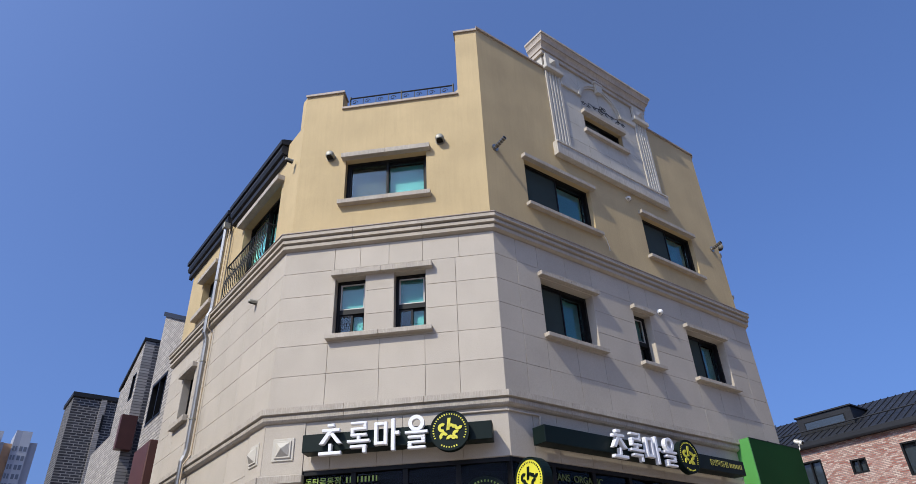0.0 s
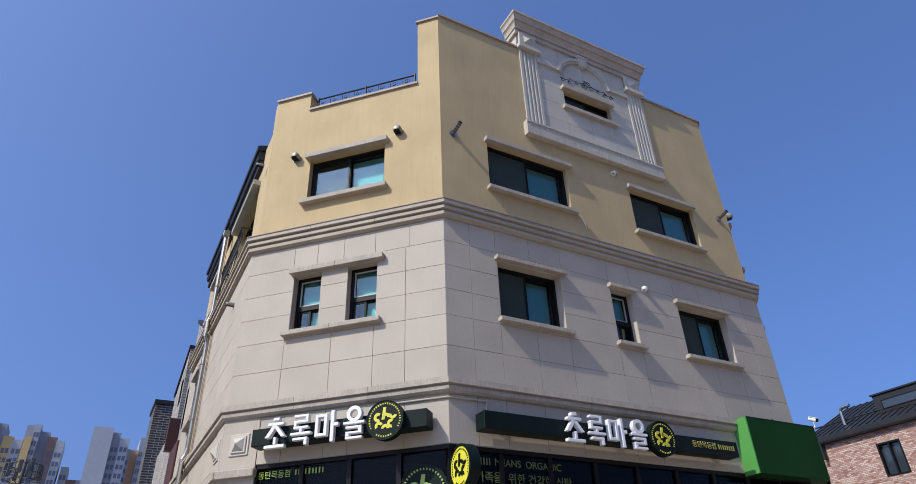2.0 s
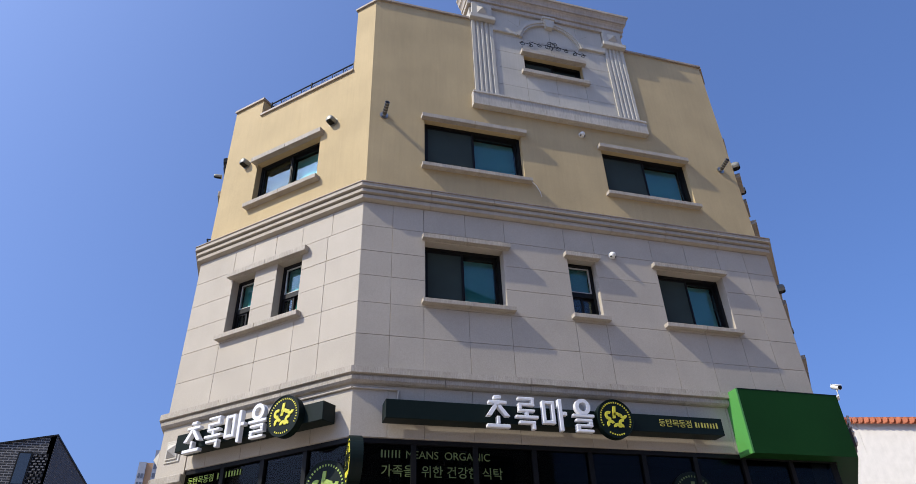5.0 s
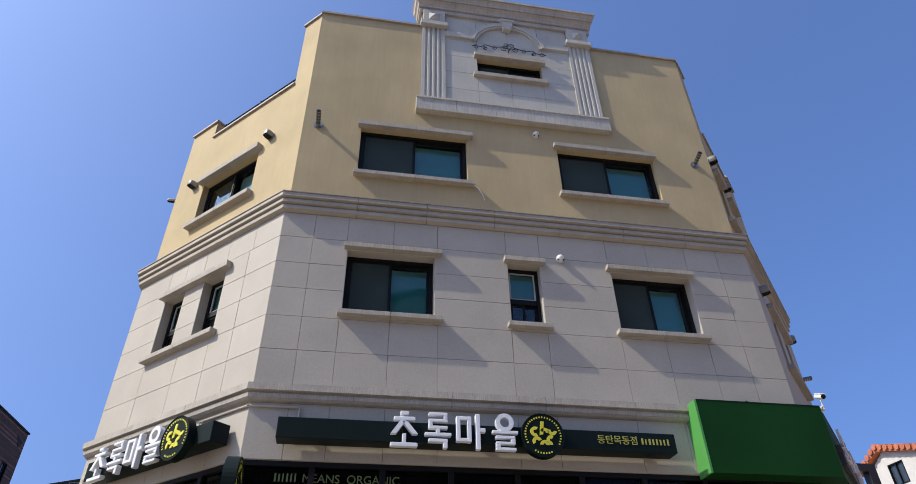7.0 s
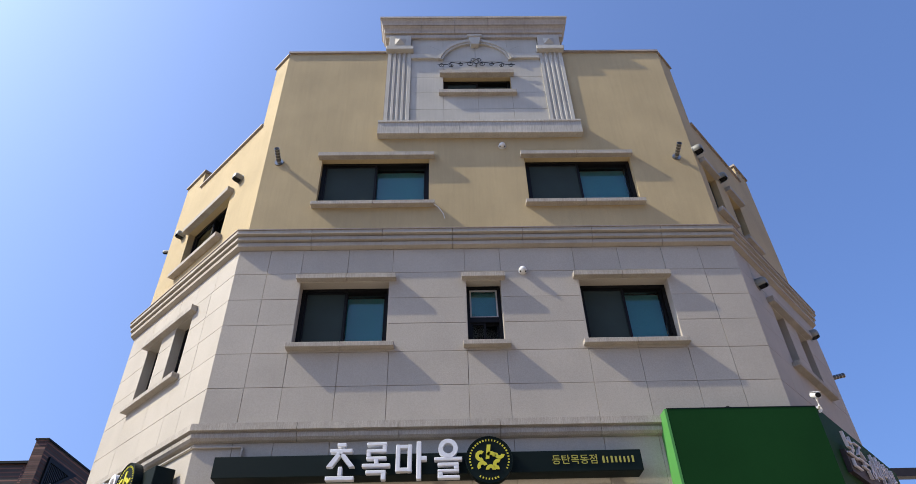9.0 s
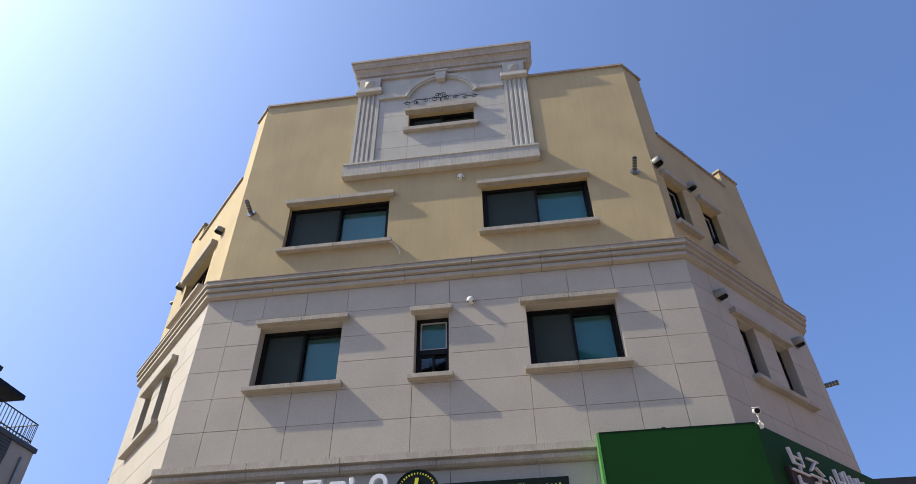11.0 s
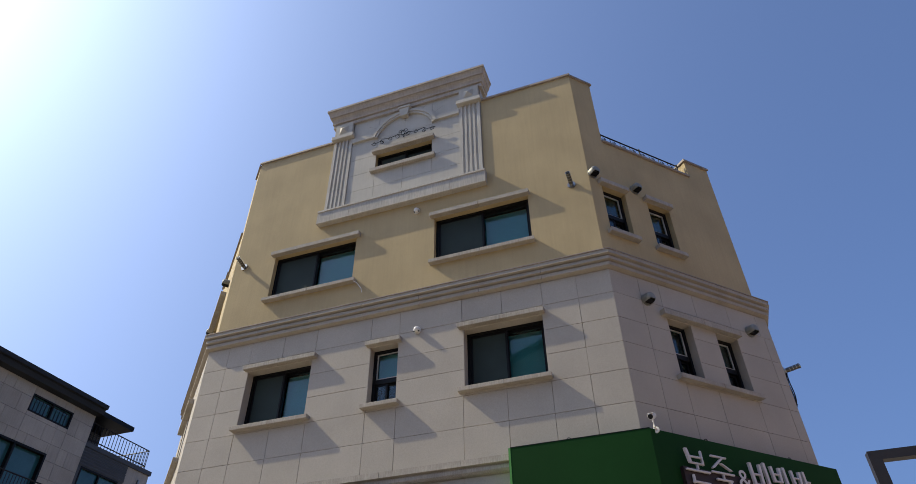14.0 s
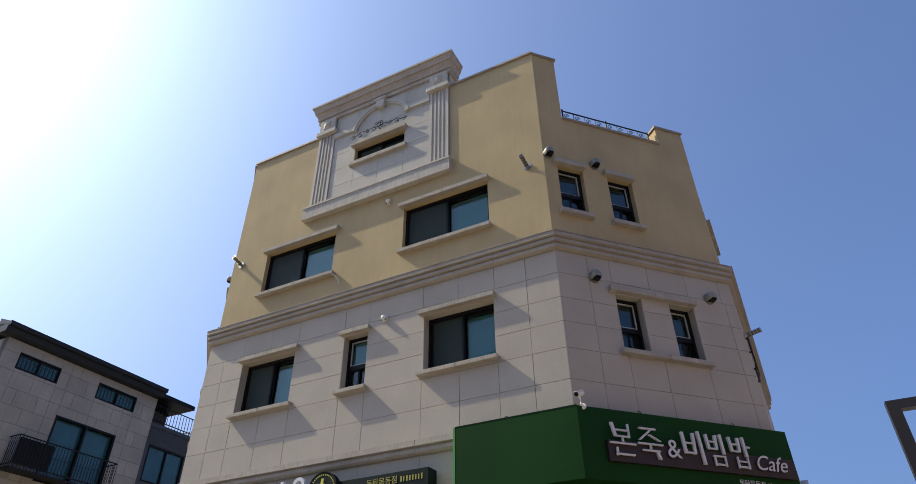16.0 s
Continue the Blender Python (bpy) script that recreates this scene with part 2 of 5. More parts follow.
def add_box(bm, x0, x1, y0, y1, z0, z1, m=None, bevel=0.0):
    v = [bm.verts.new(c) for c in ((x0, y0, z0), (x1, y0, z0), (x1, y1, z0), (x0, y1, z0), (x0, y0, z1), (x1, y0, z1), (x1, y1, z1), (x0, y1, z1))]
    f = [bm.faces.new([v[i] for i in q]) for q in ((0, 1, 5, 4), (1, 2, 6, 5), (2, 3, 7, 6), (3, 0, 4, 7), (4, 5, 6, 7), (3, 2, 1, 0))]
    if bevel:
        edges = list({e for q in f for e in q.edges})
        out = bmesh.ops.bevel(bm, geom=edges, offset=bevel, segments=1, affect="EDGES")
        v = list({w for q in out["faces"] for w in q.verts} | {w for w in v if w.is_valid})
    if m is not None:
        for w in v:
            w.co = m @ w.co
    return v


def box(x0, x1, y0, y1, z0, z1, m=None, bevel=0.0):
    bm = bmesh.new()
    add_box(bm, min(x0, x1), max(x0, x1), min(y0, y1), max(y0, y1), min(z0, z1), max(z0, z1), m, bevel)
    return bm


def add_tube(bm, points, r, sides=8, m=None, cap=True):
    """A round bar along a line of points."""
    pts = [Vector(p) for p in points]
    rings = []
    for i, p in enumerate(pts):
        d = (pts[min(i + 1, len(pts) - 1)] - pts[max(i - 1, 0)]).normalized()
        a = d.orthogonal().normalized()
        if abs(d.z) < 0.9:
            a = d.cross(Vector((0, 0, 1))).normalized()
        b = d.cross(a)
        rr = r[i] if isinstance(r, (list, tuple)) else r
        ring = [bm.verts.new(p + (a * math.cos(k * math.tau / sides) + b * math.sin(k * math.tau / sides)) * rr) for k in range(sides)]
        rings.append(ring)
    for r0, r1 in zip(rings, rings[1:]):
        for k in range(sides):
            bm.faces.new((r0[k], r0[(k + 1) % sides], r1[(k + 1) % sides], r1[k]))
    if cap:
        bm.faces.new(rings[0][::-1])
        bm.faces.new(rings[-1])
    if m is not None:
        for ring in rings:
            for w in ring:
                w.co = m @ w.co


def tube(points, r, sides=8, m=None):
    bm = bmesh.new()
    add_tube(bm, points, r, sides, m)
    return bm


def add_prism(bm, outline, y0, y1, m=None):
    """A plate whose outline lies in local x and z, from depth y0 to y1."""
    a = [bm.verts.new((x, y0, z)) for x, z in outline]
    b = [bm.verts.new((x, y1, z)) for x, z in outline]
    bm.faces.new(a)
    bm.faces.new(b[::-1])
    n = len(a)
    for i in range(n):
        bm.faces.new((a[i], b[i], b[(i + 1) % n], a[(i + 1) % n]))
    if m is not None:
        for w in a + b:
            w.co = m @ w.co


def prism(outline, y0, y1, m=None):
    bm = bmesh.new()
    add_prism(bm, outline, y0, y1, m)
    return bm


def arc(cx, cz, r0, r1, a0, a1, n=16):
    """Outline of a piece of a ring, angles in degrees."""
    o = [(cx + r1 * math.cos(radians(a0 + (a1 - a0) * i / n)), cz + r1 * math.sin(radians(a0 + (a1 - a0) * i / n))) for i in range(n + 1)]
    return o + [(cx + r0 * math.cos(radians(a1 - (a1 - a0) * i / n)), cz + r0 * math.sin(radians(a1 - (a1 - a0) * i / n))) for i in range(n + 1)]


def add_ring(bm, cx, cz, r0, r1, y0, y1, m=None, n=28):
    rows = []
    for r, y in ((r0, y0), (r1, y0), (r1, y1), (r0, y1)):
        rows.append([bm.verts.new((cx + r * math.cos(math.tau * i / n), y, cz + r * math.sin(math.tau * i / n))) for i in range(n)])
    for a, b in zip(rows, rows[1:] + rows[:1]):
        for i in range(n):
            bm.faces.new((a[i], a[(i + 1) % n], b[(i + 1) % n], b[i]))
    if m is not None:
        for row in rows:
            for w in row:
                w.co = m @ w.co


def disc(cx, cz, r, n=40):
    return [(cx + r * math.cos(math.tau * i / n), cz + r * math.sin(math.tau * i / n)) for i in range(n)]



def facing(px, py, ux, uy):
    """Axes of a facade: x to the right as seen from outside, y inwards, z up, from the plan point (px, py)."""
    u = Vector((ux, uy, 0)).normalized()
    inward = Vector((0, 0, 1)).cross(u)
    return Matrix(((u.x, inward.x, 0, px), (u.y, inward.y, 0, py), (0, 0, 1, 0), (0, 0, 0, 1)))


def wall(bm, m, x0, x1, z0, z1, holes, front, back, tops=()):
    """A wall of thickness between depths front and back with holes (x0, x1, z0, z1); tops are (x0, x1, z) stretches of other height."""
    xs = sorted({x0, x1, *[h[i] for h in holes for i in (0, 1)], *[t[i] for t in tops for i in (0, 1)]})
    zs = sorted({z0, z1, *[h[i] for h in holes for i in (2, 3)], *[t[2] for t in tops]})
    xs, zs = [x for x in xs if x0 <= x <= x1], [z for z in zs if z >= z0]

    def solid(i, k):
        if not (0 <= i < len(xs) - 1 and 0 <= k < len(zs) - 1):
            return False
        xm, zm = (xs[i] + xs[i + 1]) / 2, (zs[k] + zs[k + 1]) / 2
        top = next((t[2] for t in tops if t[0] < xm < t[1]), z1)
        return zm < top and not any(h[0] < xm < h[1] and h[2] < zm < h[3] for h in holes)

    made = {}

    def vert(i, k, y):
        if (i, k, y) not in made:
            made[i, k, y] = bm.verts.new(m @ Vector((xs[i], y, zs[k])))
        return made[i, k, y]

    for i in range(len(xs) - 1):
        for k in range(len(zs) - 1):
            if not solid(i, k):
                continue
            for y in (front, back):
                bm.faces.new([vert(a, b, y) for a, b in ((i, k), (i + 1, k), (i + 1, k + 1), (i, k + 1))])
            for (a, b), (c, d), (e, g) in (((i, k), (i, k + 1), (i - 1, k)), ((i + 1, k), (i + 1, k + 1), (i + 1, k)), ((i, k), (i + 1, k), (i, k - 1)), ((i, k + 1), (i + 1, k + 1), (i, k + 1))):
                if not solid(e, g):
                    bm.faces.new((vert(a, b, front), vert(c, d, front), vert(c, d, back), vert(a, b, back)))


def lettering(name, body, size, m, x, z, depth, mat, parent, label="", align="CENTER", slant=0.0):
    """Words set in the built-in font on a facade plane."""
    cu = bpy.data.curves.new(name, "FONT")
    cu.body, cu.size, cu.align_x, cu.extrude, cu.shear = body, size, align, 0.004, slant
    tmp = new("lettering_tmp", cu)
    bpy.context.view_layer.update()
    me = bpy.data.meshes.new_from_object(tmp.evaluated_get(bpy.context.evaluated_depsgraph_get()))
    bpy.data.objects.remove(tmp)
    me.transform(m @ Matrix.Translation((x, depth, z)) @ Matrix.Rotation(radians(90), 4, "X"))
    me.materials.clear()
    me.materials.append(mat)
    ob = new(name, me)
    ob.parent = parent
    off, root = Vector((0, 0, 0)), parent
    while root is not None:
        off += root.location
        root = root.parent
    me.transform(Matrix.Translation(-off))
    if label:
        tagged(ob, label)
    return ob


# ---- ground ----
def sheet(name, x0, x1, y0, y1, z, mat, label, category):
    bm = box(x0, x1, y0, y1, z - 0.4, z)
    ob = part(name, bm, mat)
    return tagged(ob, label, category, kind="structure")


# out of view: ground and pavement serve as warm reflectors below the walls
sheet("ground", -2500, 2500, -2500, 2500, -0.16, SOIL, "unseen pale ground to the horizon, toned to bounce warm light", "ground")
sheet("road", -40, 60, -12, -5.5, -0.12, ASPHALT, "dark grey asphalt road along the corner block", "road")
sheet("pavement", -40, 60, -5.5, 40, 0.0, PAVING, "unseen pale pavement round the corner building, toned to bounce warm light", "pavement")

# ---- the corner building ----
AX, AY, BX, BY = 5.62, 6.55, 13.22, 6.55          # corners at the two ends of the front
TURN_A, TURN_C = radians(45.0), radians(46.5)
LEN_A, LEN_C, LEN_D, LEN_E = 3.64, 3.48, 6.6, 7.0
DX, DY = AX - LEN_A * math.cos(TURN_A), AY + LEN_A * math.sin(TURN_A)
EX, EY = BX + LEN_C * math.cos(TURN_C), BY + LEN_C * math.sin(TURN_C)
MB = facing(AX, AY, 1, 0)
MK = facing(AX, AY, 1, 0) @ Matrix.Translation((0, 0.085, 0)) @ Matrix.Diagonal((1, 0.74, 1, 1))                    # the crowned panel, in shallow relief
MP = facing(AX, AY, 1, 0) @ Matrix.Translation((0, 0.082, 0)) @ Matrix.Diagonal((1, 0.4, 1, 1))     # its panels and pilasters, almost flush
MA = facing(AX, AY, math.cos(TURN_A), -math.sin(TURN_A))      # x runs from -LEN_A to 0
MC = facing(BX, BY, math.cos(TURN_C), math.sin(TURN_C))       # x runs from 0 to LEN_C
MD = facing(DX, DY, 0, -1)                                    # x runs from -LEN_D to 0
ME = facing(EX, EY, 0, 1)                                     # x runs from 0 to LEN_E
W = BX - AX
BACK = 0.07                                                   # the stuccoed storeys stand back of the stone
MB3, MA3, MC3 = (facing(px, py, ux, uy) @ Matrix.Translation((0, BACK, 0)) for px, py, ux, uy in (
    (AX, AY, 1, 0), (AX, AY, math.cos(TURN_A), -math.sin(TURN_A)), (BX, BY, math.cos(TURN_C), math.sin(TURN_C))))
MD3, ME3 = (facing(px, py, 0, uy) @ Matrix.Translation((0, BACK, 0)) for px, py, uy in ((DX, DY, -1), (EX, EY, 1)))
K_AB = math.tan(TURN_A / 2)
K_DA = math.tan((math.pi / 2 - TURN_A) / 2)
# name: axes, start, end, mitre at the start, mitre at the end
FACES = {
    "D": (MD, -LEN_D, 0.0, 0.0, K_DA), "A": (MA, -LEN_A, 0.0, K_DA, K_AB), "B": (MB, 0.0, W, K_AB, K_AB),
    "C": (MC, 0.0, LEN_C, K_AB, K_DA), "E": (ME, 0.0, LEN_E, K_DA, 0.0),
}
FACES3 = {f: (m3, FACES[f][1] + BACK * FACES[f][3], FACES[f][2] - BACK * FACES[f][4], FACES[f][3], FACES[f][4]) for f, m3 in (("D", MD3), ("A", MA3), ("B", MB3), ("C", MC3), ("E", ME3))}
# holes per facade: x0, x1, z0, z1
WIN_B2 = [(6.62 - AX, 7.93 - AX, 6.21, 7.275), (9.06 - AX, 9.58 - AX, 6.21, 7.275), (10.74 - AX, 12.07 - AX, 6.21, 7.275)]
WIN_B3 = [(6.64 - AX, 8.50 - AX, 8.88, 9.94), (10.17 - AX, 12.03 - AX, 8.88, 9.94)]
WIN_BT = [(8.77 - AX, 10.09 - AX, 11.76, 12.23)]
WIN_A2 = [(-2.72, -2.19, 6.225, 7.275), (-1.71, -1.17, 6.225, 7.275)]
WIN_A3 = [(-2.69, -1.14, 8.89, 9.86)]
WIN_C2 = [(1.02, 1.52, 6.20, 7.23), (2.05, 2.55, 6.20, 7.23)]
WIN_C3 = [(0.30, 0.83, 8.84, 9.92), (1.35, 1.89, 8.84, 9.92)]
WIN_D2 = [(-5.35, -4.55, 6.20, 7.25)]
WIN_D3 = [(-2.85, -0.85, 8.16, 9.98), (-5.45, -4.35, 8.83, 9.75)]
HOLES2 = {"A": WIN_A2, "B": WIN_B2, "C": WIN_C2, "D": WIN_D2, "E": []}
HOLES3 = {"A": WIN_A3, "B": WIN_B3 + WIN_BT, "C": WIN_C3, "D": WIN_D3, "E": []}
Z_SHOP, Z_LOW0, Z_LOW1, Z_MID0, Z_MID1 = 4.15, 4.86, 5.07, 7.875, 8.175
TOPS = {
    "A": [(-LEN_A, -2.84, 11.66), (-2.84, -0.48, 11.20), (-0.48, 0.0, 12.97)],
    "B": [], "C": [(0.0, 0.55, 13.0), (0.55, 2.80, 11.22), (2.80, LEN_C, 11.70)], "D": [], "E": [],
}
TOPZ = {"A": 12.97, "B": 13.04, "C": 13.0, "D": 10.9, "E": 10.3}

house = thing("corner_building", "four-storey corner building, cream stone below yellow stucco, chamfered ends", "building")


def mitred(bm, m, x0, x1, k0, k1, profile):
    """A moulding from x0 to x1 with the section profile [(out, z), ...], its ends lengthened by out * k."""
    a = [bm.verts.new(m @ Vector((x0 - o * k0, -o, z))) for o, z in profile]
    b = [bm.verts.new(m @ Vector((x1 + o * k1, -o, z))) for o, z in profile]
    n = len(a)
    bm.faces.new(a)
    bm.faces.new(b[::-1])
    for i in range(n):
        bm.faces.new((a[i], b[i], b[(i + 1) % n], a[(i + 1) % n]))


def run_of_blocks(name, face, profile, pitch, mat, shift=0.0, label=""):
    m, x0, x1, k0, k1 = FACES[face]
    n = max(1, round((x1 - x0) / pitch))
    cuts = [x0] + [x0 + (x1 - x0) * (i + shift) / n for i in range(1, n)] + [x1]
    for i, (p, q) in enumerate(zip(cuts, cuts[1:])):
        first, last = i == 0, i == len(cuts) - 2
        bm = bmesh.new()
        mitred(bm, m, p + (0 if first else 0.003), q - (0 if last else 0.003), k0 if first else 0, k1 if last else 0, [(o * 0.8, z) for o, z in profile])
        part(name, bm, mat, house, label)


# core walls: stone storey backing, shop storey, stucco storeys
for face, (m, x0, x1, k0, k1) in FACES.items():
    bm = bmesh.new()
    wall(bm, m, x0, x1, Z_SHOP if face in "ABC" else 0.0, Z_MID0 + 0.06, HOLES2[face], 0.014, 0.36)
    part("stone_backing_wall", bm, JOINT, house)
    for h in HOLES2[face]:
        bm = bmesh.new()
        for q in ((h[0] - 0.02, h[0] + 0.004, h[2], h[3]), (h[1] - 0.004, h[1] + 0.02, h[2], h[3]), (h[0], h[1], h[3] - 0.004, h[3] + 0.02), (h[0], h[1], h[2] - 0.02, h[2] + 0.004)):
            add_box(bm, q[0], q[1], 0.002, 0.2, q[2], q[3], m)
        part("window_reveal", bm, STONE, house)
    m, x0, x1, k0, k1 = FACES3[face]
    bm = bmesh.new()
    wall(bm, m, x0, x1, Z_MID0 + 0.02, TOPZ[face], HOLES3[face], 0.0, 0.29, TOPS[face])
    part("stucco_wall", bm, STUCCO, house, "yellow textured stucco wall")

# floors inside, near-black so the rooms read as unlit
plan = [(DX, DY + LEN_D), (DX, DY), (AX, AY), (BX, BY), (EX, EY), (EX, EY + LEN_E)]
cxm, cym = 9.4, 11.0
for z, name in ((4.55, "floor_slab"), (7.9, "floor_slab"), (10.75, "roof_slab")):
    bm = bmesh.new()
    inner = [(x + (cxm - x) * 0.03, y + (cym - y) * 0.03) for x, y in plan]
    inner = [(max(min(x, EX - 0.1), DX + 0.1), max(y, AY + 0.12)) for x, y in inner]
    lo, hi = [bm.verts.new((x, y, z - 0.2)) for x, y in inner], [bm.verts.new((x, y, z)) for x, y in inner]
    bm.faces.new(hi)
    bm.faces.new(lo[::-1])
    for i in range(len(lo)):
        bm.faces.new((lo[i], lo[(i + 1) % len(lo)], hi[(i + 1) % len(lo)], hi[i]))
    part(name, bm, ROOM_SHADE, house)
part("back_wall", box(DX + 0.37, EX - 0.3, DY + LEN_D + 0.002, DY + LEN_D + 0.25, 0, 10.8), STUCCO, house)
part("side_return_wall", box(EX - 0.25, EX, DY + LEN_D, EY + LEN_E, 0, 10.3), STUCCO, house)

# mid cornice of three stepped bands, low cornice of two
for face in FACES:
    run_of_blocks("mid_cornice_block", face, [(-0.10, 8.182), (0.165, 8.182), (0.17, 8.112), (0.095, 8.100), (0.075, 8.090), (0.075, 8.080), (0.125, 8.075), (0.13, 8.015), (0.06, 8.003), (0.045, 7.993), (0.045, 7.983), (0.09, 7.978), (0.09, 7.915), (0.02, 7.895), (-0.02, 7.885)], 1.07, CORNICE, label="stepped stone cornice block")
    run_of_blocks("cornice_flashing", face, [(-0.11, 8.200), (0.182, 8.200), (0.182, 8.184), (-0.11, 8.184)], 2.1, COPING, label="thin dark weathered flashing")
    run_of_blocks("low_cornice_block", face, [(-0.02, 5.075), (0.135, 5.075), (0.14, 4.985), (0.075, 4.972), (0.07, 4.955), (0.10, 4.95), (0.095, 4.90), (0.06, 4.87), (0.0, 4.855), (-0.02, 4.855)], 1.35, GRANITE, label="rough granite band with a smooth lower lip")


# stone panels: each a plate of its own, 6 mm joints
def panels(face, columns, rows, holes, top_columns=None):
    m = FACES[face][0]
    for r, (z0, z1) in enumerate(zip(rows, rows[1:])):
        cols = list(top_columns if (top_columns and r == len(rows) - 2) else columns)
        for h in holes:
            if h[2] < z1 and h[3] > z0:
                cols = [next((e for e in h[:2] if abs(e - c) < 0.06), c) for c in cols]
        for h, g in zip(holes, holes[1:]):
            if h[2] < z1 and h[3] > z0 and g[0] - h[1] < 0.7:
                cols = [c for c in cols if not h[1] + 0.01 < c < g[0] - 0.01]
        for p, q in zip(cols, cols[1:]):
            cells = [(p, q, z0, z1)]
            for h in holes:
                nxt = []
                for a, b, c, d in cells:
                    if h[0] >= b or h[1] <= a or h[2] >= d or h[3] <= c:
                        nxt.append((a, b, c, d))
                        continue
                    if h[0] - a > 0.01:
                        nxt.append((a, h[0], c, d))
                    if b - h[1] > 0.01:
                        nxt.append((h[1], b, c, d))
                    if h[2] - c > 0.03:
                        nxt.append((max(a, h[0]), min(b, h[1]), c, h[2]))
                    if d - h[3] > 0.03:
                        nxt.append((max(a, h[0]), min(b, h[1]), h[3], d))
                cells = nxt
            for a, b, c, d in cells:
                dy = random.uniform(-0.0012, 0.0012)
                e0 = 0.0 if any(abs(a - h[1]) < 1e-6 for h in holes) else 0.0027
                e1 = 0.0 if any(abs(b - h[0]) < 1e-6 for h in holes) else 0.0027
                if abs(a - FACES[face][1]) < 1e-6:
                    e0 = 0.001
                if abs(b - FACES[face][2]) < 1e-6:
                    e1 = 0.001
                part("stone_panel", box(a + e0, b - e1, dy, 0.035, c + 0.0027, d - 0.0027, m, 0.002), STONE, house)


ROWS2 = [5.075, 5.60, 6.105, 6.555, 6.985, 7.44, 7.88]
COL_B = [0.0, 6.10 - AX, 6.60 - AX, 7.295 - AX, 7.97 - AX, 9.05 - AX, 9.59 - AX, 10.715 - AX, 11.41 - AX, 12.095 - AX, 12.67 - AX, W]
COL_A = [-LEN_A, -2.77, -1.93, -1.20, -0.67, 0.0]
COL_A_TOP = [-LEN_A, -2.75, -2.30, -1.80, -1.22, -0.60, 0.0]
COL_C = [0.0, 0.57, 1.08, 1.73, 2.56, 3.26, LEN_C]
COL_C_TOP = [0.0, 0.57, 1.0, 1.73, 2.5, 3.2, LEN_C]
COL_D = [-LEN_D, -5.9, -5.37, -4.53, -3.95, -3.3, -2.5, -1.6, -0.7, 0.0]
panels("B", COL_B, ROWS2, WIN_B2)
panels("A", COL_A, ROWS2, WIN_A2, COL_A_TOP)
panels("C", COL_C, ROWS2, WIN_C2, COL_C_TOP)
panels("D", COL_D, ROWS2, WIN_D2)
panels("E", [0, 0.8, 1.6, 2.4, 3.2, 4.0, 4.8, 5.6, 6.3, LEN_E], ROWS2, [])
ROWS1 = [Z_SHOP + 0.005, 4.45, 4.855]
panels("B", COL_B, [Z_SHOP + 0.005, 4.855], [])
panels("A", [-3.02, -2.62, -1.93, -1.55, -0.67, 0.0], [Z_SHOP + 0.005, 4.855], [])
panels("C", COL_C, [Z_SHOP + 0.005, 4.855], [])
panels("D", COL_D, [0.02, 0.6, 1.2, 1.8, 2.4, 3.0, 3.6, 4.25, 4.855], [])
panels("E", [0, 0.8, 1.6, 2.4, 3.2, 4.0, 4.8, 5.6, 6.3, LEN_E], [0.02, 0.8, 1.6, 2.4, 3.2, 4.0, 4.855], [])


# lintels and sills in two stones each
def ledge(name, m, x0, x1, z0, z1, out, cut=True, mat=GRANITE, lip=0.005):
    cuts = [x0, (x0 + x1) / 2, x1] if cut else [x0, x1]
    for p, q in zip(cuts, cuts[1:]):
        part(name, box(p + (0.002 if p != x0 else 0), q - (0.002 if q != x1 else 0), -out, 0.03 if name == "sill" else 0.012, z0, z1, m, lip), mat, house)


for (a, b) in ((6.57, 8.03), (9.0, 9.64), (10.66, 12.115)):
    ledge("lintel", MB, a - AX, b - AX, 7.285, 7.365, 0.105, b - a > 1)
    ledge("sill", MB, a - AX - 0.005, b - AX + 0.01, 6.145, 6.215, 0.11, b - a > 1)
for (a, b) in ((6.58, 8.59), (10.10, 12.07)):
    ledge("lintel", MB3, a - AX, b - AX, 9.945, 10.035, 0.105)
    ledge("sill", MB3, a - AX, b - AX + 0.01, 8.81, 8.885, 0.11)
ledge("lintel", MA, -2.77, -1.05, 7.28, 7.38, 0.105)
ledge("sill", MA, -2.80, -1.07, 6.14, 6.22, 0.11)
ledge("lintel", MA3, -2.76, -1.06, 9.865, 9.97, 0.12)
ledge("sill", MA3, -2.78, -1.06, 8.80, 8.89, 0.12)
ledge("lintel", MC, 0.90, 2.57, 7.235, 7.335, 0.105)
ledge("sill", MC, 0.92, 2.62, 6.12, 6.20, 0.11)
for a, b in ((0.22, 0.86), (1.27, 1.92)):
    ledge("lintel", MC3, a, b, 9.925, 10.025, 0.105, False)
    ledge("sill", MC3, a, b + 0.02, 8.755, 8.84, 0.11, False)
ledge("lintel", MD, -5.45, -4.45, 7.255, 7.365, 0.105)
ledge("sill", MD, -5.45, -4.45, 6.08, 6.20, 0.11)
ledge("lintel", ME3, 0.95, 2.3, 9.92, 10.03, 0.075)
ledge("sill", ME3, 0.95, 2.3, 8.74, 8.84, 0.075)
ledge("lintel", MD3, -2.95, -0.75, 9.98, 10.10, 0.15)
ledge("lintel", MD3, -5.55, -4.25, 9.75, 9.86, 0.14)
ledge("sill", MD3, -5.55, -4.25, 8.71, 8.83, 0.14)


# ---- windows ----
def frame_bars(bm, m, x0, x1, z0, z1, t, y0, y1):
    add_box(bm, x0, x0 + t, y0, y1, z0, z1, m)
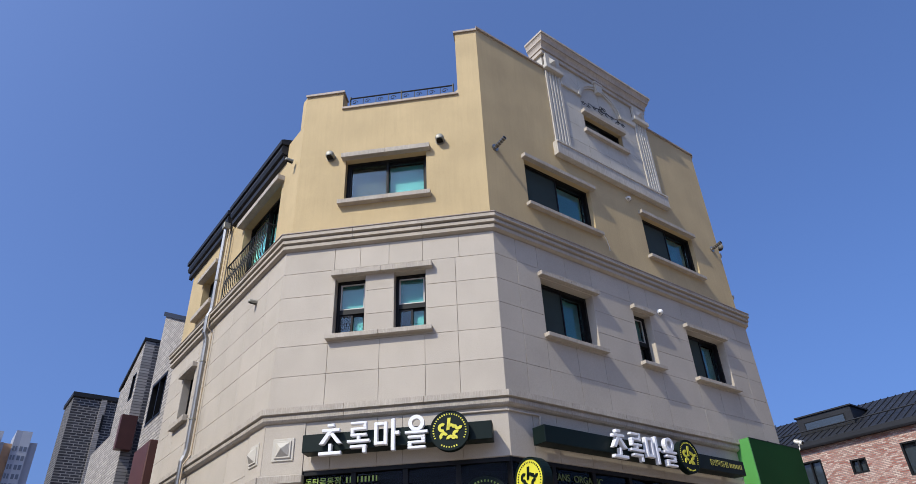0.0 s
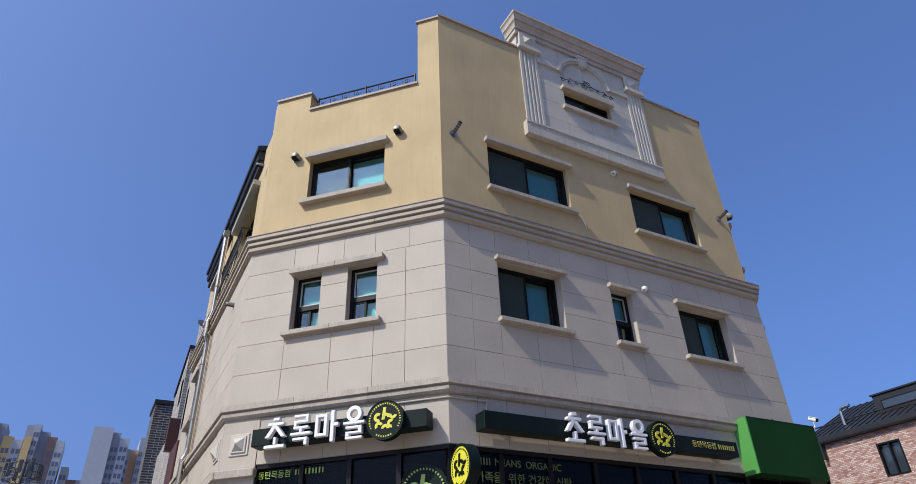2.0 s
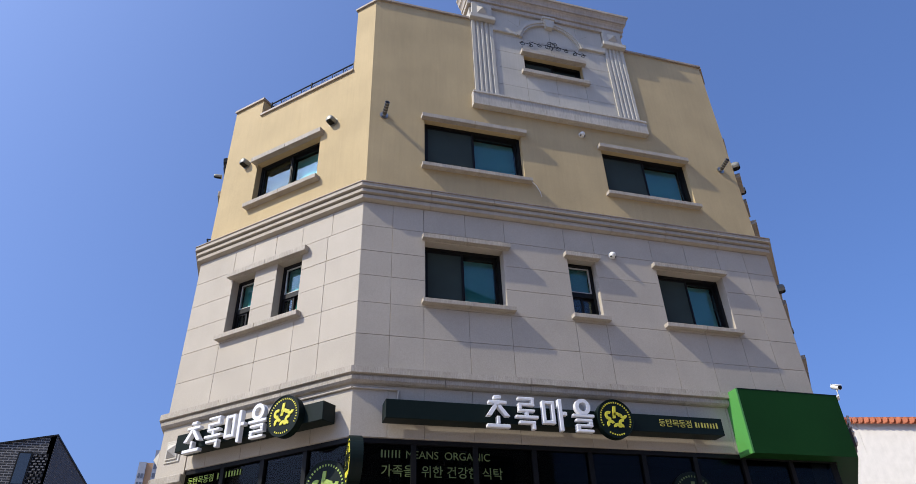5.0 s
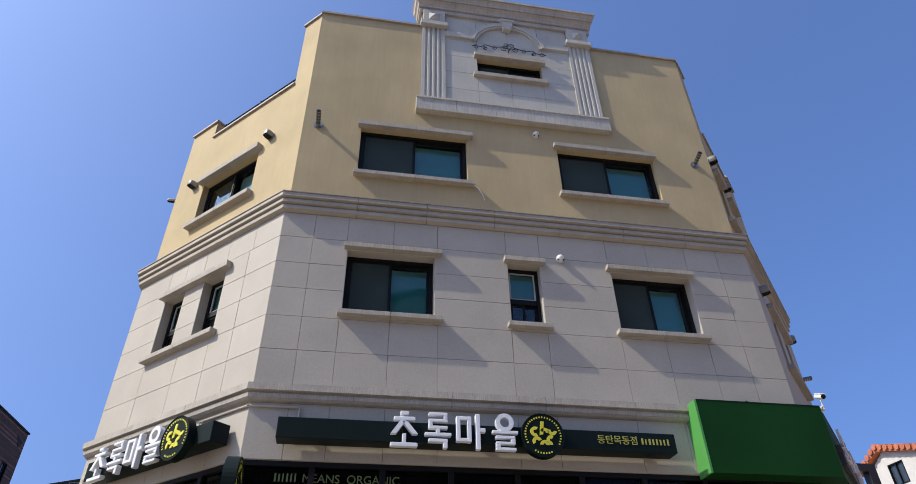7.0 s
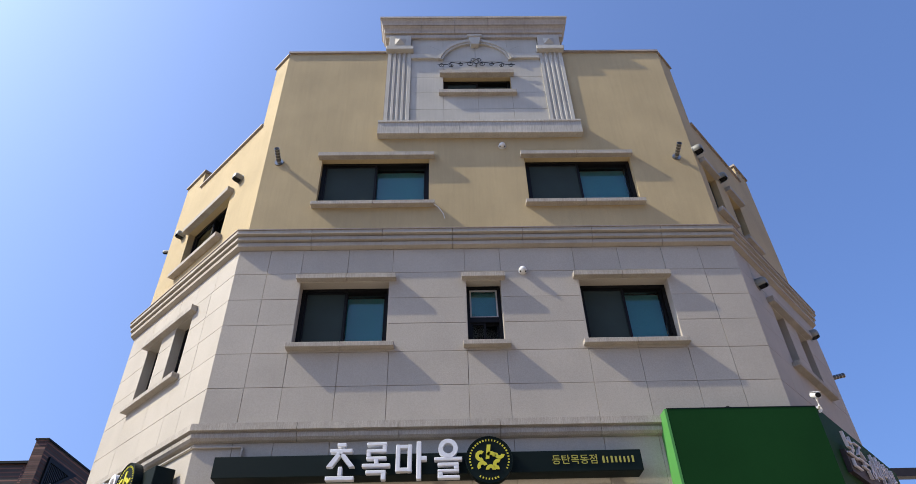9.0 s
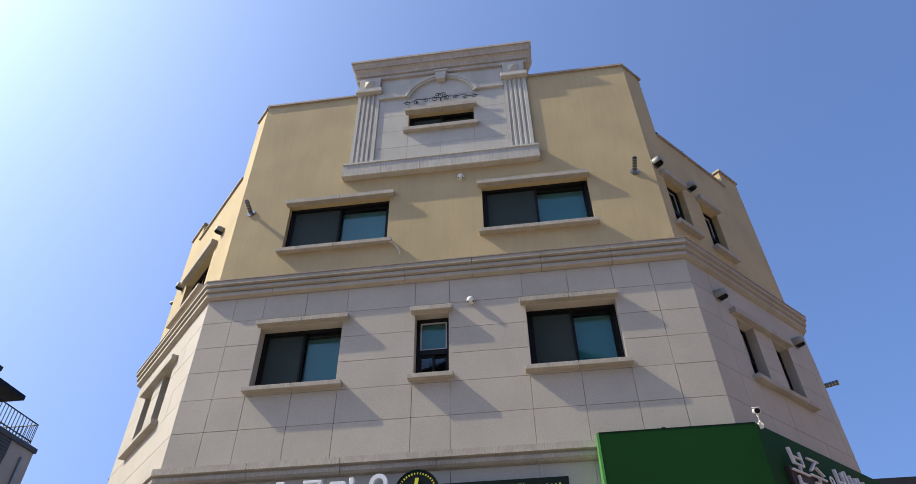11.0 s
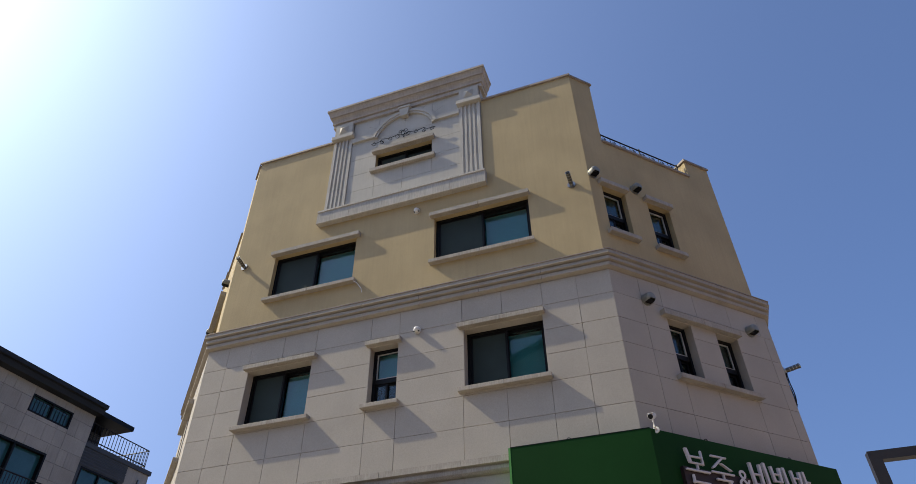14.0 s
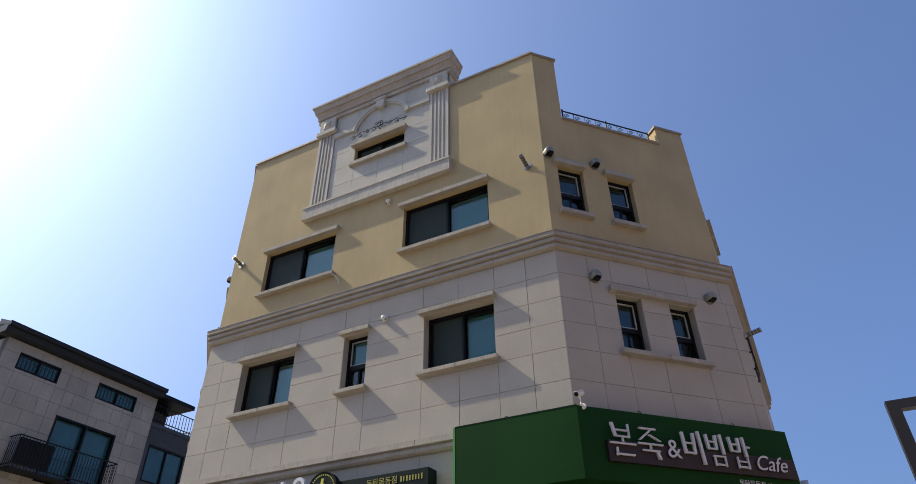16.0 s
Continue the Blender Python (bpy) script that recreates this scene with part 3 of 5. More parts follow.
    add_box(bm, x1 - t, x1, y0, y1, z0, z1, m)
    add_box(bm, x0 + t, x1 - t, y0, y1, z0, z0 + t, m)
    add_box(bm, x0 + t, x1 - t, y0, y1, z1 - t, z1, m)


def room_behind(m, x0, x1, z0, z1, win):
    """A near-black plate behind the panes; the room's shade is in its colour."""
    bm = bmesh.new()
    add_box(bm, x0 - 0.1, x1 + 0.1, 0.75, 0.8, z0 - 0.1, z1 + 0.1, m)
    part("dark_interior", bm, ROOM_SHADE, win)


def glazed(m, x0, x1, z0, z1, y, win, mat=GLASS):
    ob = part("pane", box(x0, x1, y, y + 0.008, z0, z1, m), mat, win)
    ob.visible_shadow = False
    return ob


def sliding_window(m, hole, left, right, recess=0.17, split=0.5):
    """Two black sashes on two tracks; left and right name what hangs behind each."""
    x0, x1, z0, z1 = hole
    bm = bmesh.new()
    frame_bars(bm, m, x0, x1, z0, z1, 0.055, recess, recess + 0.14)
    win = part("window", bm, BLACK, house, "black aluminium sliding window with blue-green panes")
    xm = x0 + (x1 - x0) * split
    for p, q, y, back in ((x0 + 0.05, xm + 0.03, recess + 0.02, left), (xm - 0.03, x1 - 0.05, recess + 0.07, right)):
        bm = bmesh.new()
        frame_bars(bm, m, p, q, z0 + 0.05, z1 - 0.05, 0.038, y, y + 0.04)
        part("sash", bm, BLACK, win)
        if back is SCREEN:
            part("insect_screen", box(p + 0.04, q - 0.04, y + 0.004, y + 0.008, z0 + 0.09, z1 - 0.09, m), SCREEN, win)
        elif back is not None:
            part("blind", box(p + 0.03, q - 0.03, y + 0.10, y + 0.108, z0 + 0.08, z1 - 0.08, m), back, win)
        glazed(m, p + 0.045, q - 0.045, z0 + 0.095, z1 - 0.095, y + 0.016, win)
    part("interlock", box(xm - 0.014, xm + 0.014, recess + 0.005, recess + 0.02, z0 + 0.05, z1 - 0.05, m), BLACK, win)
    room_behind(m, x0, x1, z0, z1, win)
    return win


def narrow_window(m, hole, recess=0.15, light=True):
    """A tilt sash with a pale inner frame above two small sashes."""
    x0, x1, z0, z1 = hole
    zm = z0 + (z1 - z0) * 0.45
    xm = (x0 + x1) / 2
    bm = bmesh.new()
    frame_bars(bm, m, x0, x1, z0, z1, 0.05, recess, recess + 0.13)
    win = part("window", bm, BLACK, house, "narrow black window, tilt sash over two small sashes")
    part("transom", box(x0 + 0.05, x1 - 0.05, recess + 0.01, recess + 0.1, zm - 0.04, zm + 0.045, m), BLACK, win)
    bm = bmesh.new()
    frame_bars(bm, m, x0 + 0.055, x1 - 0.055, zm + 0.05, z1 - 0.055, 0.022, recess + 0.03, recess + 0.06)
    part("tilt_sash", bm, PALE, win, "pale grey sash")
    glazed(m, x0 + 0.07, x1 - 0.07, zm + 0.065, z1 - 0.07, recess + 0.04, win)
    part("blind", box(x0 + 0.06, x1 - 0.06, recess + 0.11, recess + 0.118, zm, z1 - 0.05, m), BLIND if light else SCREEN, win)
    for i, (p, q) in enumerate(((x0 + 0.05, xm + 0.015), (xm - 0.015, x1 - 0.05))):
        bm = bmesh.new()
        frame_bars(bm, m, p, q, z0 + 0.05, zm - 0.04, 0.032, recess + 0.03 + 0.03 * i, recess + 0.055 + 0.03 * i)
        part("small_sash", bm, BLACK, win)
        glazed(m, p + 0.028, q - 0.028, z0 + 0.078, zm - 0.068, recess + 0.04 + 0.03 * i, win)
        if i and light == "sunny":
            part("blind", box(p, q, recess + 0.12, recess + 0.128, z0 + 0.05, zm - 0.04, m), BLIND, win)
    room_behind(m, x0, x1, z0, z1, win)
    return win


for h in (WIN_B2[0], WIN_B2[2]):
    sliding_window(MB, h, SCREEN, BLIND)
for h in WIN_B3:
    sliding_window(MB3, h, SCREEN, BLIND, 0.10)
narrow_window(MB, WIN_B2[1])
sliding_window(MB3, WIN_BT[0], SCREEN, SCREEN, 0.09)
for h in WIN_A2:
    narrow_window(MA, h, light="sunny")
sliding_window(MA3, WIN_A3[0], BROWN_BLIND, BLIND, 0.12)
for h in WIN_C2:
    narrow_window(MC, h, light=False)
for h in WIN_C3:
    narrow_window(MC3, h, 0.11, light=False)
sliding_window(MD3, WIN_D3[0], BLIND, BLIND, 0.16)
sliding_window(MD3, WIN_D3[1], SCREEN, BLIND, 0.16)
sliding_window(MD, WIN_D2[0], SCREEN, BLIND, 0.16)


# a loose white cord under a sill
cord = thing("loose_cord", "thin white cord hanging from a window sill", "cord")
part("strand", tube([(8.58 - AX, -0.09, 8.80), (8.66 - AX, -0.08, 8.74), (8.74 - AX, -0.05, 8.62), (8.76 - AX, -0.04, 8.53)], 0.007, 6, MB3), WHITEMETAL, cord)


# ---- copings of the parapets ----
def coping(face, x0, x1, z, k0=0.0, k1=0.0, ends=(0.0, 0.0)):
    x0, x1 = x0 + BACK * k0, x1 - BACK * k1
    bm = bmesh.new()
    mitred(bm, FACES3[face][0], x0 - ends[0], x1 + ends[1], k0, k1, [(-0.28, z + 0.03), (0.035, z + 0.05), (0.04, z - 0.005), (-0.28, z - 0.005)])
    part("coping", bm, COPING, house, "weathered brown coping")


coping("A", -0.48, 0.0, 12.975, 0, K_AB, (0.03, 0))
coping("A", -2.84, -0.48, 11.205)
coping("A", -LEN_A, -2.84, 11.665, K_DA, 0, (0, 0.03))
coping("B", 0.0, 7.62 - AX, 13.045, K_AB, 0)
coping("B", 11.24 - AX, W, 13.045, 0, K_AB)
coping("C", 0.0, 0.55, 13.005, K_AB, 0, (0, 0.03))
coping("C", 0.55, 2.80, 11.225)
coping("C", 2.80, LEN_C, 11.705, 0, K_DA, (0.03, 0))
bm = bmesh.new()
add_box(bm, -0.20, -0.03, 0.0, 0.25, 10.905, 11.66, MD3)
part("parapet_return", bm, STUCCO, house)
part("parapet_return", box(0.03, 0.35, 0.0, 0.25, 10.305, 11.70, ME3), STUCCO, house)
# attic block behind the front parapet
part("attic_wall", box(AX + 0.5, BX - 0.5, AY + 0.26, AY + 3.0, 10.75, 12.6), STUCCO, house)

# ---- crowned panel over the front ----
CL, CR = 7.64 - AX, 11.22 - AX
PX0, PX1 = 8.125 - AX, 10.735 - AX
bm = bmesh.new()
wall(bm, MP, CL, CR, 10.78, 13.55, [(h[0] - 0.012, h[1] + 0.012, h[2] - 0.012, h[3] + 0.03) for h in WIN_BT], -0.05, -0.036)
part("crown_backing", bm, JOINT, house)
part("crown_rear_wall", box(CL, CR, 0.0, 0.35, 13.02, 13.6, MK), PLASTER, house)
rows = [10.80, 11.26, 11.75, 12.235, 12.74, 13.54]
cols = [PX0, 8.77 - AX, 9.43 - AX, 10.09 - AX, PX1]
for r, (z0, z1) in enumerate(zip(rows, rows[1:])):
    for p, q in zip(cols, cols[1:]):
        if r == 2 and p >= cols[1] - 1e-6 and q <= cols[3] + 1e-6:
            continue
        part("crown_panel", box(p + 0.003, q - 0.003, -0.075, -0.048, z0 + 0.003, z1 - 0.003, MP, 0.002), PLASTER, house)
ledge("lintel", MK, 8.70 - AX, 10.16 - AX, 12.235, 12.33, 0.19, True, GRANITE)
ledge("sill", MK, 8.68 - AX, 10.18 - AX, 11.655, 11.755, 0.16, True, GRANITE)
# base ledge in five stones
for i in range(5):
    p, q = 7.57 - AX + i * 3.70 / 5, 7.57 - AX + (i + 1) * 3.70 / 5
    bm = bmesh.new()
    mitred(bm, MK, p + 0.002, q - 0.002, 0, 0, [(0, 10.82), (0.205, 10.82), (0.21, 10.775), (0.185, 10.765), (0.185, 10.50), (0.195, 10.49), (0.195, 10.48), (0.175, 10.472), (0, 10.472)])
    part("crown_base_stone", bm, BASESTONE, house)
# fluted pilasters, each of three lengths, with pedestal block and pyramid boss
for p, q in ((7.655 - AX, 8.125 - AX), (10.735 - AX, 11.205 - AX)):
    for z0, z1 in ((10.82, 11.42), (11.423, 12.08), (12.083, 13.02)):
        bm = bmesh.new()
        n = 5
        step = (q - p) / n
        outline = [(p, -0.06)]
        for i in range(n):
            a, b = p + i * step, p + (i + 1) * step
            if i == 0:
                outline.append((a, -0.13))
            g = 0.028
            if i < n - 1:
                outline += [(b - g, -0.13), (b - g * 0.5, -0.065), (b + g * 0.5, -0.065), (b + g, -0.13)]
            else:
                outline.append((b, -0.13))
        outline.append((q, -0.06))
        lo, hi = [bm.verts.new(MP @ Vector((x, y, z0))) for x, y in outline], [bm.verts.new(MP @ Vector((x, y, z1))) for x, y in outline]
        bm.faces.new(lo)
        bm.faces.new(hi[::-1])
        for i in range(len(lo)):
            bm.faces.new((lo[i], hi[i], hi[(i + 1) % len(lo)], lo[(i + 1) % len(lo)]))
        part("fluted_pilaster_drum", bm, PLASTER, house, "fluted grey-white pilaster length")
    bm = bmesh.new()
    add_box(bm, p + 0.01, q - 0.01, -0.14, -0.05, 13.14, 13.54, MK, 0.004)
    part("pilaster_block", bm, PLASTER, house)
    bm = bmesh.new()
    xm, zm, h = (p + q) / 2, 13.33, 0.11
    ring = [bm.verts.new(MK @ Vector(c)) for c in ((xm - h, -0.142, zm - h), (xm + h, -0.142, zm - h), (xm + h, -0.142, zm + h), (xm - h, -0.142, zm + h))]
    tip = bm.verts.new(MK @ Vector((xm, -0.24, zm)))
    for i in range(4):
        bm.faces.new((ring[i], ring[(i + 1) % 4], tip))
    bm.faces.new(ring)
    part("pyramid_boss", bm, PLASTER, house)
    part("pilaster_cap", box(p - 0.045, q + 0.045, -0.20, -0.02, 13.02, 13.14, MK, 0.012), PLASTER, house)
# arch moulding, keystone, side bands
AXC = 9.43 - AX
bm = bmesh.new()
for r0, r1, o in ((0.68, 0.84, 0.19), (0.73, 0.795, 0.235)):
    for i in range(20):
        a0, a1 = 12 + i * 156 / 20, 12 + (i + 1) * 156 / 20
        add_prism(bm, arc(AXC, 12.62, r0, r1, a0, a1, 1), -o, -0.05, MP)
part("arch_moulding", bm, PLASTER, house, "grey-white arched moulding")
for p, q in ((PX0, AXC - 0.78), (AXC + 0.78, PX1)):
    part("moulding_band", box(p, q, -0.20, -0.05, 12.80, 12.94, MP, 0.012), PLASTER, house)
part("keystone", prism([(AXC - 0.08, 13.20), (AXC + 0.08, 13.20), (AXC + 0.125, 13.45), (AXC - 0.125, 13.45)], -0.19, -0.05, MK), PLASTER, house, "tapered keystone")
part("keystone_cap", box(AXC - 0.15, AXC + 0.15, -0.215, -0.05, 13.45, 13.52, MK, 0.008), PLASTER, house)
for ang in (35, 62, 118, 145):
    c, s_ = math.cos(radians(ang)), math.sin(radians(ang))
    bm = bmesh.new()
    add_tube(bm, [(AXC + 0.84 * c, -0.0765, 12.62 + 0.84 * s_), (AXC + 1.12 * c, -0.0765, min(13.5, 12.62 + 1.12 * s_))], 0.003, 5, MP)
    part("voussoir_joint", bm, JOINT, house)
# crowning cornice, returned at both ends
prof = [(0.05, 13.50), (0.115, 13.50), (0.12, 13.595), (0.095, 13.60), (0.095, 13.615), (0.16, 13.62), (0.165, 13.66), (0.15, 13.667), (0.165, 13.70), (0.20, 13.745), (0.25, 13.775), (0.225, 13.782), (0.225, 13.795), (0.265, 13.80), (0.275, 13.84), (0.31, 13.90), (0.345, 13.925), (0.33, 13.93), (0.33, 13.94), (0.365, 13.945), (0.365, 14.0), (0.05, 14.02)]
cuts = [CL, 8.33 - AX, 9.02 - AX, 9.72 - AX, 10.5 - AX, CR]
for i, (p, q) in enumerate(zip(cuts, cuts[1:])):
    bm = bmesh.new()
    mitred(bm, MK, p + (0.002 if i else 0), q - (0.002 if i < 4 else 0), 0 if i else 0.5, 0 if i < 4 else 0.5, [(o - 0.05 if o == 0.05 else o, z) for o, z in prof])
    part("crown_cornice_block", bm, WEATHERED, house, "weathered moulded cornice block")
for sx, x in ((-1, CL), (1, CR)):
    bm = bmesh.new()
    n = len(prof)
    a = [bm.verts.new(MK @ Vector((x + sx * o * 0.5 if o > 0.05 else x, -o if o > 0.05 else 0.0, z))) for o, z in prof]
    b = [bm.verts.new(MK @ Vector((x + sx * o * 0.5 if o > 0.05 else x, 0.42, z))) for o, z in prof]
    bm.faces.new(a)
    bm.faces.new(b[::-1])
    for i in range(n):
        bm.faces.new((a[i], b[i], b[(i + 1) % n], a[(i + 1) % n]))
    part("crown_cornice_return", bm, WEATHERED, house)
part("crown_top", box(CL, CR, 0.0, 0.42, 13.5, 14.015, MK), PLASTER, house)


# ---- shop storey ----
def shopfront(m, x0, x1, bays, label):
    sf = thing("shop_window", label, "shop window", group="shop windows under the stone storeys")
    bm = bmesh.new()
    add_box(bm, x0, x1, 0.02, 0.16, Z_SHOP - 0.06, Z_SHOP - 0.002, m)
    add_box(bm, x0, x1, 0.02, 0.16, 0.0, 0.25, m)
    part("head_rail", bm, BLACK, sf, "black aluminium head rail")
    step = (x1 - x0) / bays
    for i in range(bays + 1):
        x = x0 + i * step
        part("mullion", box(max(x - 0.035, x0), min(x + 0.035, x1), 0.03, 0.13, 0.25, Z_SHOP - 0.06, m), BLACK, sf)
    for i in range(bays):
        ob = part("pane", box(x0 + i * step + 0.035, x0 + (i + 1) * step - 0.035, 0.07, 0.08, 0.25, Z_SHOP - 0.06, m), DARKGLASS, sf)
        ob.visible_shadow = False
    # shop interior shade as a near-black sheet
    part("dark_interior", box(x0, x1, 0.9, 0.95, 0.0, Z_SHOP, m), ROOM_SHADE, sf)
    return sf


shop_a = shopfront(MA, -3.02, 0.0, 4, "dark glazed shop front with black mullions, lime lettering")
shop_b = shopfront(MB, 0.0, W, 9, "long dark glazed shop front with black mullions, lime lettering")
shop_c = shopfront(MC, 0.0, LEN_C, 4, "dark glazed shop front under a green fascia")


def bars_of_text(name, m, x0, x1, z, h, n, depth, mat, parent, seed=0):
    """Small plain bars in place of writing."""
    rnd = random.Random(seed)
    step = (x1 - x0) / n
    bm = bmesh.new()
    for i in range(n):
        w = step * rnd.uniform(0.32, 0.5)
        add_box(bm, x0 + i * step, x0 + i * step + w, depth - 0.004, depth, z, z + h * rnd.uniform(0.86, 1.0), m)
    return tagged(part(name, bm, mat, parent), kind="stuff")


def emblem(m, cx, cz, r, y, parent, ground, ink, tilt=0.0):
    """A round badge: rim, five bent petals and a ring of small dashes."""
    bm = bmesh.new()
    add_prism(bm, disc(cx, cz, r), y - 0.012, y + 0.09, m)
    badge = part("badge", bm, ground, parent, "round badge")
    bm = bmesh.new()
    add_ring(bm, cx, cz, r * 0.965, r * 0.998, y - 0.020, y - 0.010, m, 40)
    part("rim", bm, DARKGREEN, badge)
    f = y - 0.022
    bm = bmesh.new()
    for dx, dz, a0, a1, q in ((-0.36, 0.14, 55, 300, 0.17), (0.08, 0.12, -5, 170, 0.15), (0.44, 0.22, 165, 350, 0.16), (-0.30, -0.30, 20, 215, 0.16), (0.04, -0.44, -5, 180, 0.15), (0.36, -0.22, 60, 285, 0.16)):
        n = 10
        for i in range(n):
            b0, b1 = a0 + (a1 - a0) * i / n, a0 + (a1 - a0) * (i + 1) / n
            add_prism(bm, arc(cx + dx * r, cz + dz * r, r * (q - 0.085), r * (q + 0.06), b0, b1, 1), f, y - 0.010, m)
    add_prism(bm, [(cx + a * r, cz + b * r) for a, b in ((-0.08, 0.62), (0.08, 0.62), (0.0, 0.02), (-0.16, 0.0))], f, y - 0.010, m)
    part("petals", bm, ink, badge, "yellow-green petal shapes")
    bm = bmesh.new()
    rnd = random.Random(4)
    for a in list(range(-28, 212, 9)) + list(range(240, 302, 9)):
        w = rnd.uniform(1.4, 2.3)
        add_prism(bm, arc(cx, cz, r * 0.785, r * 0.86, a - w, a + w, 2), f + 0.004, y - 0.010, m)
    tagged(part("dash_ring", bm, ink, badge, "ring of small dashes"), kind="stuff")
    return badge


def strokes(bm, m, x, z, w, h, kind, y0, y1):
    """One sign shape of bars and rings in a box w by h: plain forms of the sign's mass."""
    t = h * 0.135

    slim = 0.56 if kind >= 4 else 0.9

    thin = 0.34 if kind >= 4 else 0.55

    def bar(a, b, c, d):
        if (b - a) * w < (d - c) * h:
            a, b = (a + b) / 2 - (b - a) / 2 * slim, (a + b) / 2 + (b - a) / 2 * slim
        else:
            c, d = (c + d) / 2 - (d - c) / 2 * slim, (c + d) / 2 + (d - c) / 2 * slim
        add_box(bm, x + a * w, x + b * w, y0, y1, z + c * h, z + d * h, m, 0.006)

    def slash(a, b, c, d):
        add_prism(bm, [(x + a * w - t * thin, z + b * h), (x + a * w + t * thin, z + b * h), (x + c * w + t * thin, z + d * h), (x + c * w - t * thin, z + d * h)], y0, y1, m)

    if kind == 0:
        bar(0.34, 0.66, 0.89, 1.0); bar(0.10, 0.90, 0.73, 0.84); slash(0.10, 0.36, 0.46, 0.74); slash(0.90, 0.36, 0.52, 0.70); bar(0.42, 0.58, 0.12, 0.36); bar(0.0, 1.0, 0.0, 0.12)
    elif kind == 1:
        bar(0.14, 0.86, 0.91, 1.0); bar(0.70, 0.86, 0.80, 0.92); bar(0.14, 0.86, 0.72, 0.81); bar(0.14, 0.30, 0.61, 0.73); bar(0.14, 0.86, 0.53, 0.62); bar(0.42, 0.58, 0.42, 0.54); bar(0.0, 1.0, 0.33, 0.43); bar(0.14, 0.86, 0.16, 0.26); bar(0.68, 0.86, 0.0, 0.17)
    elif kind == 2:
        bar(0.0, 0.17, 0.20, 0.92); bar(0.42, 0.59, 0.20, 0.92); bar(0.14, 0.44, 0.81, 0.92); bar(0.14, 0.44, 0.20, 0.31); bar(0.74, 0.93, 0.0, 1.0); bar(0.92, 1.12, 0.48, 0.61)
    elif kind == 3:
        add_ring(bm, x + 0.5 * w, z + 0.80 * h, 0.19 * w, 0.35 * w, y0, y1, m, 24)
        bar(0.0, 1.0, 0.47, 0.57); bar(0.12, 0.88, 0.33, 0.42); bar(0.70, 0.88, 0.24, 0.34); bar(0.12, 0.88, 0.17, 0.25); bar(0.12, 0.30, 0.08, 0.18); bar(0.12, 0.90, 0.0, 0.09)
    elif kind == 4:
        slash(0.24, 0.58, 0.14, 1.0); bar(0.70, 0.83, 0.56, 1.0); bar(0.20, 0.76, 0.74, 0.83); bar(0.22, 0.76, 0.55, 0.64); bar(0.44, 0.57, 0.42, 0.56); bar(0.0, 1.0, 0.33, 0.43); bar(0.18, 0.31, 0.0, 0.25); bar(0.18, 0.90, 0.0, 0.10)
    elif kind == 5:
        bar(0.12, 0.80, 0.88, 0.98); slash(0.10, 0.56, 0.58, 0.90); slash(0.90, 0.56, 0.50, 0.74); bar(0.0, 1.0, 0.40, 0.50); bar(0.42, 0.55, 0.28, 0.42); bar(0.15, 0.85, 0.20, 0.30); slash(0.80, 0.0, 0.72, 0.22)
    elif kind == 6:
        slash(0.08, 0.28, 0.03, 0.92); slash(0.50, 0.28, 0.54, 0.92); bar(0.06, 0.50, 0.56, 0.65); bar(0.08, 0.50, 0.26, 0.36); slash(0.88, 0.0, 0.80, 1.0)
    else:
        slash(0.08, 0.50, 0.03, 0.96); slash(0.46, 0.50, 0.50, 0.96); bar(0.06, 0.46, 0.70, 0.79); bar(0.08, 0.46, 0.48, 0.57); slash(0.80, 0.38, 0.76, 1.0)
        if kind == 7:
            bar(0.22, 0.86, 0.26, 0.35); bar(0.22, 0.36, 0.0, 0.28); bar(0.74, 0.88, 0.0, 0.28); bar(0.34, 0.76, 0.0, 0.10)
        else:
            bar(0.84, 1.08, 0.64, 0.74); bar(0.22, 0.36, 0.0, 0.36); bar(0.74, 0.88, 0.0, 0.36); bar(0.34, 0.76, 0.18, 0.26); bar(0.34, 0.76, 0.0, 0.10)


def store_sign(m, x0, x1, zc, glyph_x, glyph_w, badge_x, group, label):
    sg = thing("shop_sign", label, "sign", group=group)
    z0, z1 = zc - 0.125, zc + 0.125
    bm = bmesh.new()
    add_box(bm, x0, x1, -0.30, -0.05, z0, z1, m, 0.006)
    bar = part("sign_bar", bm, DARKGREEN, sg, "long dark green metal box")
    for x in (x0 + 0.4, (x0 + x1) / 2, x1 - 0.4):
        part("bracket", box(x - 0.03, x + 0.03, -0.06, 0.0, zc - 0.05, zc + 0.05, m), BLACK, sg)
    for k, gx in enumerate(glyph_x):
        bm = bmesh.new()
        strokes(bm, m, gx, zc - 0.21, glyph_w, 0.44, k, -0.40, -0.325)
        part("letter_shape", bm, WHITE, sg, "white raised sign shape")
        part("letter_standoff", box(gx + glyph_w * 0.45, gx + glyph_w * 0.55, -0.33, -0.295, zc - 0.03, zc + 0.03, m), BLACK, sg)
    emblem(m, badge_x, zc, 0.275, -0.39, sg, DARKGREEN, YELLOW)
    return sg


sign_b = store_sign(MB, 6.02 - AX, 11.05 - AX, 4.45, [7.355 - AX, 7.765 - AX, 8.15 - AX, 8.60 - AX], 0.325, 9.24 - AX, "shop name signs", "long dark green shop sign, white raised shapes, round yellow emblem")
lettering("branch_name", "동탄목동점", 0.12, MB, 9.98 - AX, 4.42, -0.304, MUTED, sign_b, "small yellow branch lettering", "LEFT")
